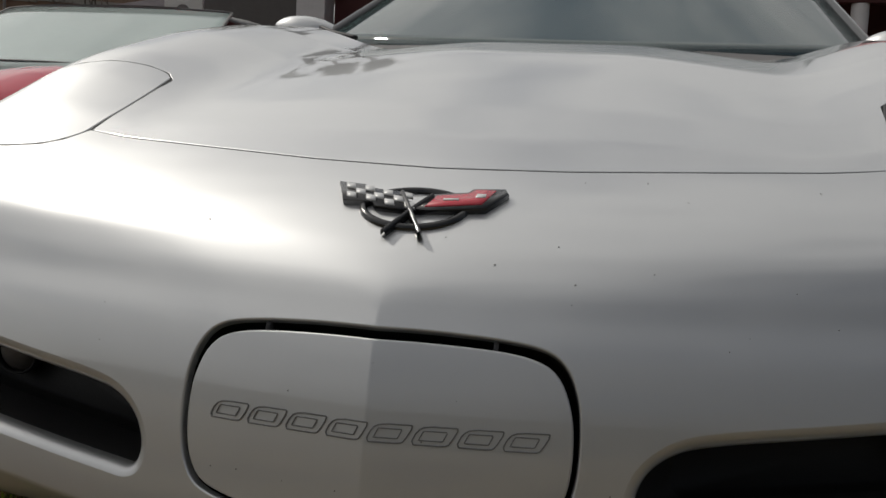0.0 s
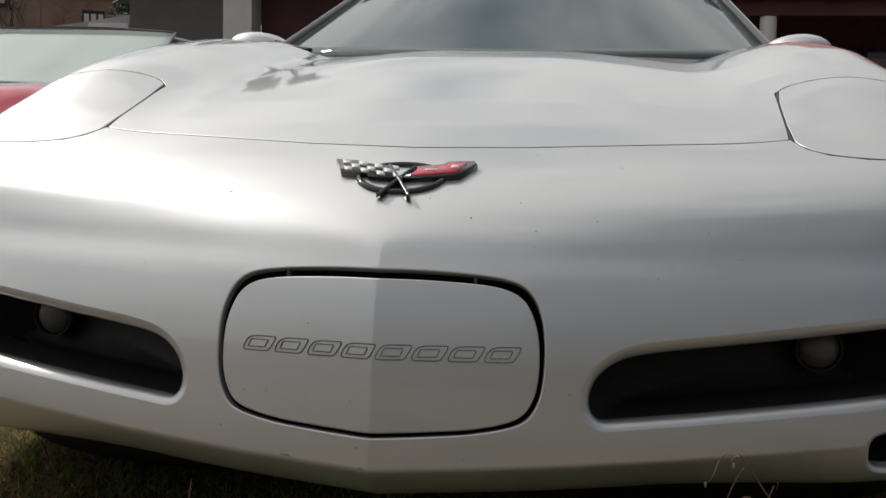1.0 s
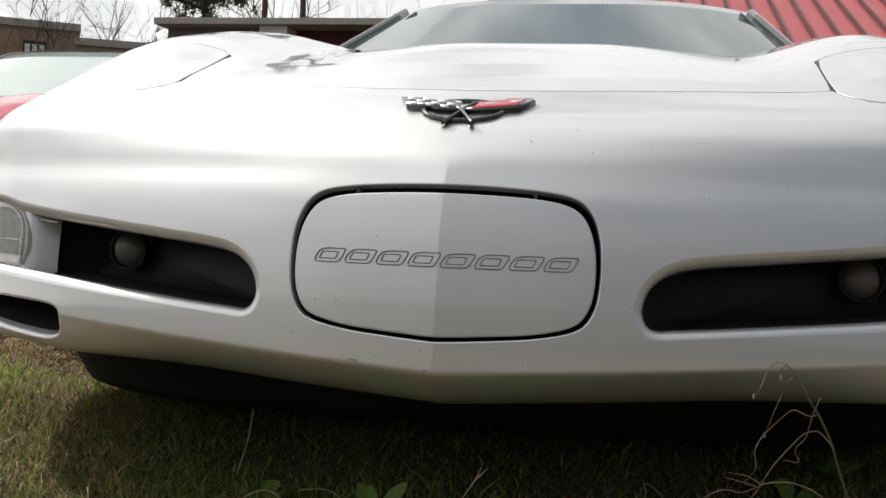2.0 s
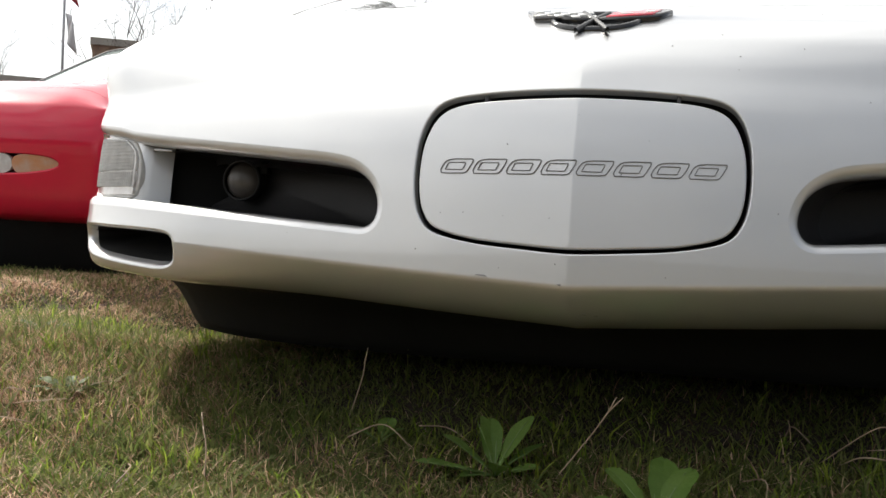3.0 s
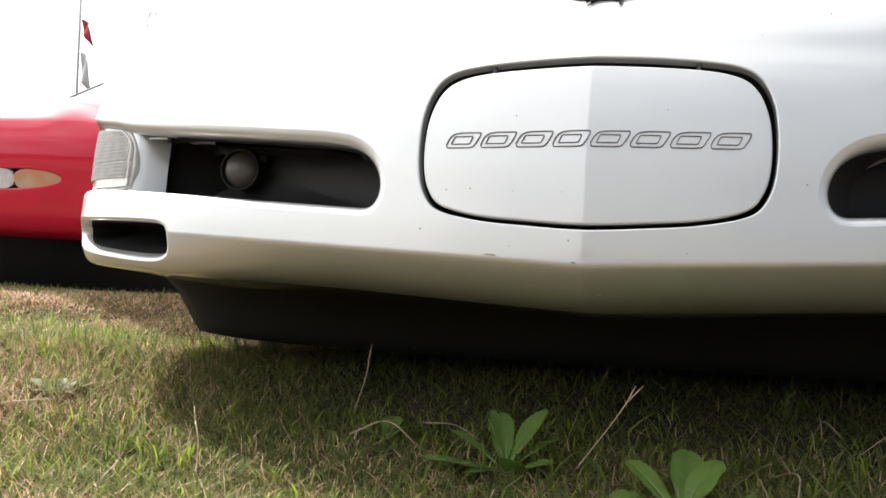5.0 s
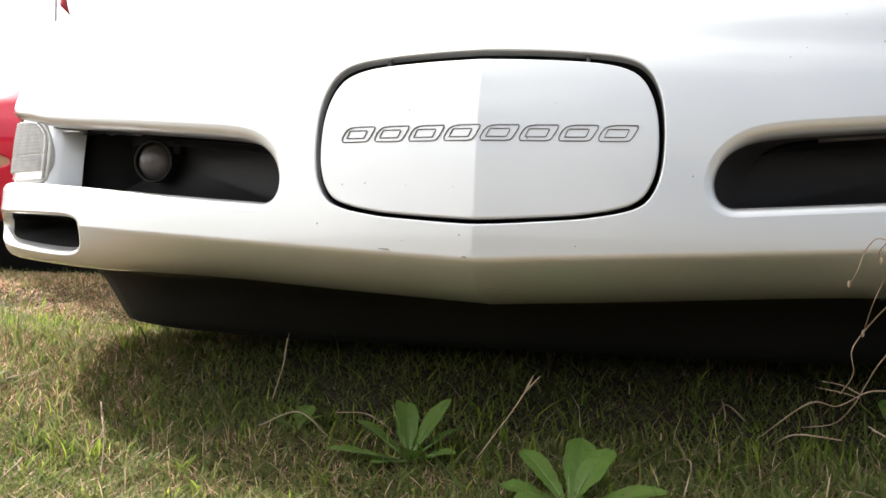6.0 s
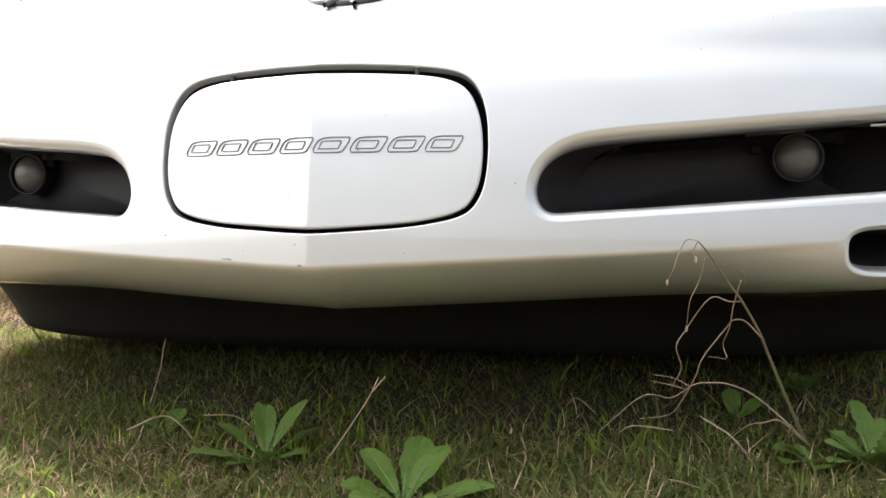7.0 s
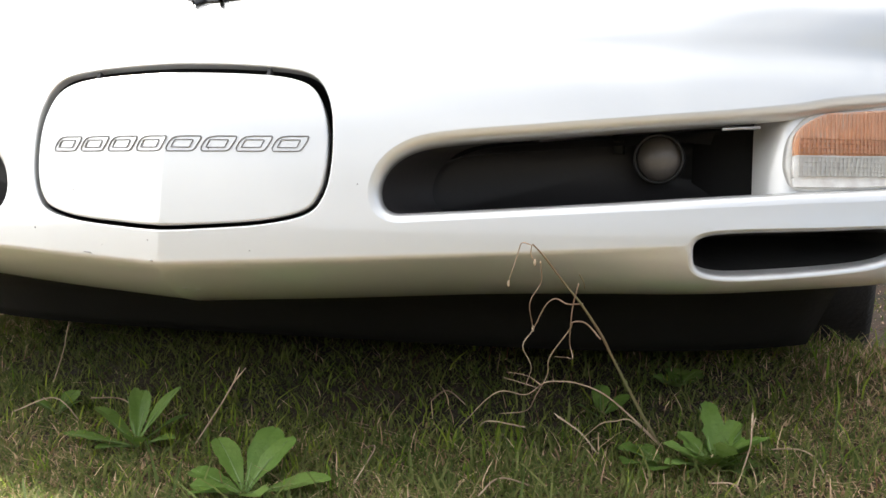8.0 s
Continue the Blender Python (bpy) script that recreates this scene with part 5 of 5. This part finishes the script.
# workshop with a red metal roof
shop = thing("workshop", "low dark red workshop with white posts and red metal roof", "building", (3, 14, 0))
part("wall", box(-4.9, 14.0, 0, 11, 14.3, 3.2), RED_WALL, shop, "dark red siding", flat=True)
part("wall", box(-6.9, 13.8, 0, -5.35, 14.1, 3.2), GREY_WALL, shop, "grey rendered wall", flat=True)
part("pilaster", box(-5.36, 13.62, 0, -4.92, 14.05, 3.2, 0.01), WHITE_WOOD, shop, "white painted pilaster", flat=True)
part("eave_beam", box(-2.0, 11.9, 2.42, 11.0, 12.1, 2.66, 0.01), RED_WALL, shop, flat=True)
part("flat_roof", box(-7.0, 13.5, 3.2, -2.0, 19.0, 3.3, 0.01), STONE_BAND, shop, flat=True)
for x in (2.15, 6.6, 10.4):
    part("post", moved(lathe([(0.13, 0), (0.13, 0.08), (0.105, 0.1), (0.10, 2.42)], 20, "z"), Matrix.Translation((x, 12.0, 0))), WHITE_WOOD, shop, "white round post")
roof = part("roof", ([(-2.0, 11.8, 2.66), (11.2, 11.8, 2.66), (11.2, 17, 4.9), (-2.0, 17, 4.9), (-2.0, 11.8, 2.60), (11.2, 11.8, 2.60), (11.2, 17, 4.84), (-2.0, 17, 4.84)],
                     [(0, 1, 2, 3), (7, 6, 5, 4), (0, 4, 5, 1), (1, 5, 6, 2), (2, 6, 7, 3), (3, 7, 4, 0)]), RED_ROOF, shop, "red standing-seam metal roof", flat=True)
for k in range(44):
    x = -1.95 + 0.305 * k
    part("seam", ([(x, 11.79, 2.66), (x + 0.03, 11.79, 2.66), (x + 0.03, 17, 4.9), (x, 17, 4.9), (x, 11.79, 2.71), (x + 0.03, 11.79, 2.71), (x + 0.03, 17, 4.95), (x, 17, 4.95)],
                  [(4, 5, 6, 7), (0, 1, 5, 4), (1, 2, 6, 5), (3, 0, 4, 7)]), RED_WALL, roof, flat=True)
for x0, x1 in ((2.5, 3.5), (3.75, 5.0), (5.3, 6.3), (7.0, 9.0)):
    win = part("shop_window", box(x0, 13.93, 0.9, x1, 13.995, 2.25), DARK_GLASS, shop, "dark shop window", flat=True)
    for a in (x0 - 0.05, (x0 + x1) / 2 - 0.025, x1):
        part("mullion", box(a, 13.88, 0.85, a + 0.05, 13.99, 2.3), BLACK_PLASTIC, win, flat=True)
    part("blind", box(x0 + 0.08, 13.90, 1.72, x1 - 0.08, 13.925, 2.12), PALE_FASCIA, win, flat=True)
for x in (-4.0, -2.7, -1.2):
    part("downpipe", tube([(x, 13.95, 0), (x, 13.95, 2.7)], 0.05, 8), SIGN_INK, shop)
part("door", box(-3.3, 13.93, 0, -2.3, 13.995, 2.1), RED_WALL, shop, flat=True)

# low pale fascia with two small sign boards, beside the workshop
annex = thing("low_annex", "low annex with a pale sloping fascia", "building", (-9, 15, 0))
part("wall", box(-10.8, 15.2, 0, -6.95, 15.5, 2.1), PALE_FASCIA, annex, flat=True)
part("fascia", ([(-10.8, 15.1, 1.95), (-6.95, 15.1, 2.0), (-6.95, 15.1, 2.95), (-10.8, 15.1, 2.40), (-10.8, 15.2, 1.95), (-6.95, 15.2, 2.0), (-6.95, 15.2, 2.95), (-10.8, 15.2, 2.40)],
                [(0, 1, 2, 3), (7, 6, 5, 4), (0, 4, 5, 1), (1, 5, 6, 2), (2, 6, 7, 3), (3, 7, 4, 0)]), PALE_FASCIA, annex, flat=True)
part("corner_post", box(-7.05, 14.98, 0, -6.93, 15.10, 3.2, 0.01), WHITE_WOOD, annex, flat=True)


def lettering(text, size, m, mat, parent):
    cu = bpy.data.curves.new("letters", "FONT")
    cu.body, cu.size, cu.extrude, cu.align_x, cu.align_y = text, size, 0.006, "CENTER", "CENTER"
    tmp = bpy.data.objects.new("letters", cu)
    scene.collection.objects.link(tmp)
    me = bpy.data.meshes.new_from_object(tmp.evaluated_get(bpy.context.evaluated_depsgraph_get()))
    bpy.data.objects.remove(tmp)
    v = [m @ q.co for q in me.vertices]
    f = [tuple(p.vertices) for p in me.polygons]
    return part("letters", (v, f), mat, parent, "black capital letters", flat=True)


SX, SY = bearing(-28.3, 18.35)
now_sign = thing("sign_board", "small white board lettered NOW in black", "sign", (SX, 15.0, 2.26))
board = part("board", box(SX - 0.30, 15.02, 2.26, SX + 0.30, 15.07, 2.58, 0.005), SIGN_WHITE, now_sign, flat=True)
lettering("NOW", 0.30, Matrix.Translation((SX, 15.012, 2.43)) @ Matrix.Rotation(radians(90), 4, "X"), SIGN_INK, now_sign)
pic_sign = thing("sign_board", "small white board with a dark round picture", "sign", (SX + 0.68, 15.0, 2.26))
part("board", box(SX + 0.37, 15.02, 2.26, SX + 1.05, 15.07, 2.72, 0.005), SIGN_WHITE, pic_sign, flat=True)
part("round_mark", moved(lathe([(0.0, 15.0), (0.12, 15.0), (0.13, 15.02)], 20), Matrix.Translation((SX + 0.7, 0, 2.52))), GREY_WALL, pic_sign)

# brick shopping block farther off
brick_block = thing("brick_building", "tan brick shopping block with stone bands and shop signs", "building", (-20, 30, 0))


def facing(deg, dist, across, z0, z1, deep):
    """A block whose front looks at the lawn."""
    x, y = bearing(deg, dist)
    m = Matrix.Translation((x, y, 0)) @ Matrix.Rotation(radians(-deg), 4, "Z")
    return m, moved(box(-across / 2, 0, z0, across / 2, deep, z1), m)


for deg, across, top in ((-31.7, 2.7, 6.6), (-27.0, 3.6, 6.15), (-36.6, 4.6, 5.1), (-22.9, 1.6, 5.2)):
    m, g = facing(deg, 38.0 if top > 6.1 else 38.6, across, 0, top - 0.25, 6)
    wall = part("wall", g, BRICK, brick_block, flat=True)
    _, g = facing(deg, 37.9 if top > 6.1 else 38.5, across + 0.15, top - 0.25, top, 6.3)
    part("parapet", g, STONE_BAND, wall, flat=True)
    for z in (2.2, 3.4, 4.6):
        part("stone_course", moved(box(-across / 2, -0.06, z, across / 2, 0.0, z + 0.14), m), STONE_BAND, wall, flat=True)
    for x in np.arange(-across / 2 + 0.5, across / 2 - 0.2, 1.1):
        win = part("window", moved(box(x - 0.32, -0.05, 2.45, x + 0.32, 0.0, 3.3), m), DARK_GLASS, wall, flat=True)
        part("sill", moved(box(x - 0.38, -0.1, 2.38, x + 0.38, 0.0, 2.45), m), STONE_BAND, win, flat=True)
    if top > 5.05:
        shop_sign = part("shop_sign", moved(box(-0.42, -0.12, top - 1.25, 0.32, -0.05, top - 0.72), m), SIGN_INK, wall, "dark shop sign with pale bars", flat=True)
        for k in range(3):
            part("bar", moved(box(-0.36 + 0.23 * k, -0.15, top - 1.13, -0.20 + 0.23 * k, -0.12, top - 0.84), m), SIGN_WHITE, shop_sign, flat=True)

# flagpole with two flags, and the tall road sign
FX, FY = bearing(-35.2, 30.0)
pole = thing("flagpole", "tall steel flagpole flying two small flags", "flagpole", (FX, FY, 0))
part("pole", tube([(FX, FY, 0), (FX, FY, 9.5)], [0.045, 0.03], 10), STEEL, pole)


def flag_geo(x, y, z, w, h):
    return slab([[(x + 0.05 + w * f * 0.8, y + 0.12 * math.sin(f * 5 + g * 2), z - h * g - 0.75 * w * f * f) for f in np.linspace(0, 1, 9)] for g in np.linspace(0, 1, 6)], 0.01)


part("flag", flag_geo(FX, FY, 6.75, 0.45, 0.42), CLOTH_RED, pole, "faded red flag")
part("flag", flag_geo(FX, FY, 5.85, 0.42, 0.8), CLOTH_WHITE, pole, "pale flag hanging limp")
PX, PY = bearing(-41.2, 16.0)
SIGN = Matrix.Translation((PX, PY, 0)) @ Matrix.Rotation(radians(38), 4, "Z")
road_sign = thing("road_sign", "white road sign cabinet on a dark red steel post", "sign", (PX, PY, 0))
part("post", moved(box(-0.02, -0.13, 0, 0.24, 0.13, 3.0, 0.01), SIGN), POST_RED, road_sign, flat=True)
cabinet = part("cabinet", moved(box(-1.9, -0.14, 2.98, 0.46, 0.14, 4.8, 0.02), SIGN), SIGN_INK, road_sign, flat=True)
part("sign_face", moved(box(-1.84, -0.16, 3.04, 0.43, -0.145, 4.74), SIGN), SIGN_WHITE, cabinet, flat=True)
for k in range(5):
    part("bar", moved(box(0.17 - 0.30 * k, -0.175, 3.42, 0.36 - 0.30 * k, -0.163, 3.84), SIGN), SIGN_INK, cabinet, flat=True)


# ---- trees
def branch(rng, start, way, length, radius, depth, out):
    pts, p, d = [start], Vector(start), Vector(way).normalized()
    for _ in range(4):
        d = (d + Vector(rng.uniform(-0.22, 0.22, 3)) + Vector((0, 0, 0.05))).normalized()
        p = p + d * length / 4
        pts.append(p.copy())
    out.append(tube(pts, [radius * (1 - 0.19 * i) for i in range(5)], 5 if depth > 1 else 4))
    if depth:
        for k in range(4):
            f = rng.integers(1, 5)
            side = (d + Vector(rng.uniform(-0.95, 0.95, 3))).normalized()
            branch(rng, pts[f], side, length * rng.uniform(0.5, 0.72), radius * 0.5, depth - 1, out)


def bare_tree(deg, dist, height, seed, label):
    rng = np.random.default_rng(seed)
    x, y = bearing(deg, dist)
    tree = thing("bare_tree", label, "tree", (x, y, 0))
    trunk = [Vector((x + 0.1 * math.sin(k), y, height * 0.42 * k / 5)) for k in range(6)]
    part("trunk", tube(trunk, [0.011 * height * (1 - 0.09 * k) for k in range(6)], 8), BARK, tree)
    limbs = []
    for k in range(7):
        a = 2 * math.pi * k / 7 + rng.uniform(-0.4, 0.4)
        branch(rng, trunk[5 - k % 3], Vector((math.cos(a) * 0.7, math.sin(a) * 0.7, rng.uniform(0.6, 1.3))), height * rng.uniform(0.3, 0.45), 0.0042 * height, 3, limbs)
    part("branchwork", join(*limbs), BARK, tree, "fine bare twigs")


def pine_tree(deg, dist, height, bole, spread, seed, label):
    rng = np.random.default_rng(seed)
    x, y = bearing(deg, dist)
    tree = thing("pine_tree", label, "tree", (x, y, 0))
    trunk = [Vector((x + 0.12 * math.sin(k * 0.9 + seed), y, height * k / 8)) for k in range(9)]
    part("trunk", tube(trunk, [0.20 * (1 - 0.1 * k) for k in range(9)], 8), BARK, tree)
    limbs, co = [], []
    for k in range(34):
        f = rng.uniform(bole, 1.0)
        a = rng.uniform(0, 2 * math.pi)
        reach = spread * (1.15 - f * 0.8) * rng.uniform(0.5, 1)
        base = Vector((x, y, height * f))
        tip = base + Vector((math.cos(a) * reach, math.sin(a) * reach, reach * rng.uniform(-0.15, 0.35)))
        limbs.append(tube([base, (base + tip) / 2 + Vector((0, 0, 0.1)), tip], [0.05, 0.03, 0.012], 5))
        for _ in range(9):
            c = base.lerp(tip, rng.uniform(0.35, 1.05)) + Vector(rng.normal(0, 0.16, 3))
            for _ in range(26):
                d = Vector(rng.normal(0, 1, 3)).normalized()
                e = d.orthogonal().normalized() * 0.022
                s = c + d * 0.04
                co += [s - e, s + e, s + d * rng.uniform(0.14, 0.30)]
    part("branchwork", join(*limbs), BARK, tree)
    part("needles", (co, [(i, i + 1, i + 2) for i in range(0, len(co), 3)]), PINE, tree, "dark green needle clumps")


bare_tree(-30.9, 33, 7.6, 11, "bare spreading tree in front of the brick block")
bare_tree(-26.4, 40, 9.5, 12, "tall bare tree behind the parked cars")
bare_tree(-19.0, 40, 11.0, 13, "bare grey winter tree")
bare_tree(-14.8, 44, 11.0, 14, "bare grey winter tree")
bare_tree(-40.0, 46, 7.5, 15, "bare grey winter tree")
pine_tree(-23.4, 30, 8.6, 0.45, 2.4, 21, "dark pine hung with low foliage")
pine_tree(-20.3, 34, 11.0, 0.86, 1.2, 22, "tall pine with a straight bare trunk")
pine_tree(-18.2, 34, 11.5, 0.88, 1.2, 23, "tall pine with a straight bare trunk")
pine_tree(-13.0, 36, 7.4, 0.35, 2.6, 24, "dense dark evergreen behind the workshop")
pine_tree(-10.5, 38, 7.2, 0.40, 2.6, 25, "dense dark evergreen behind the workshop")
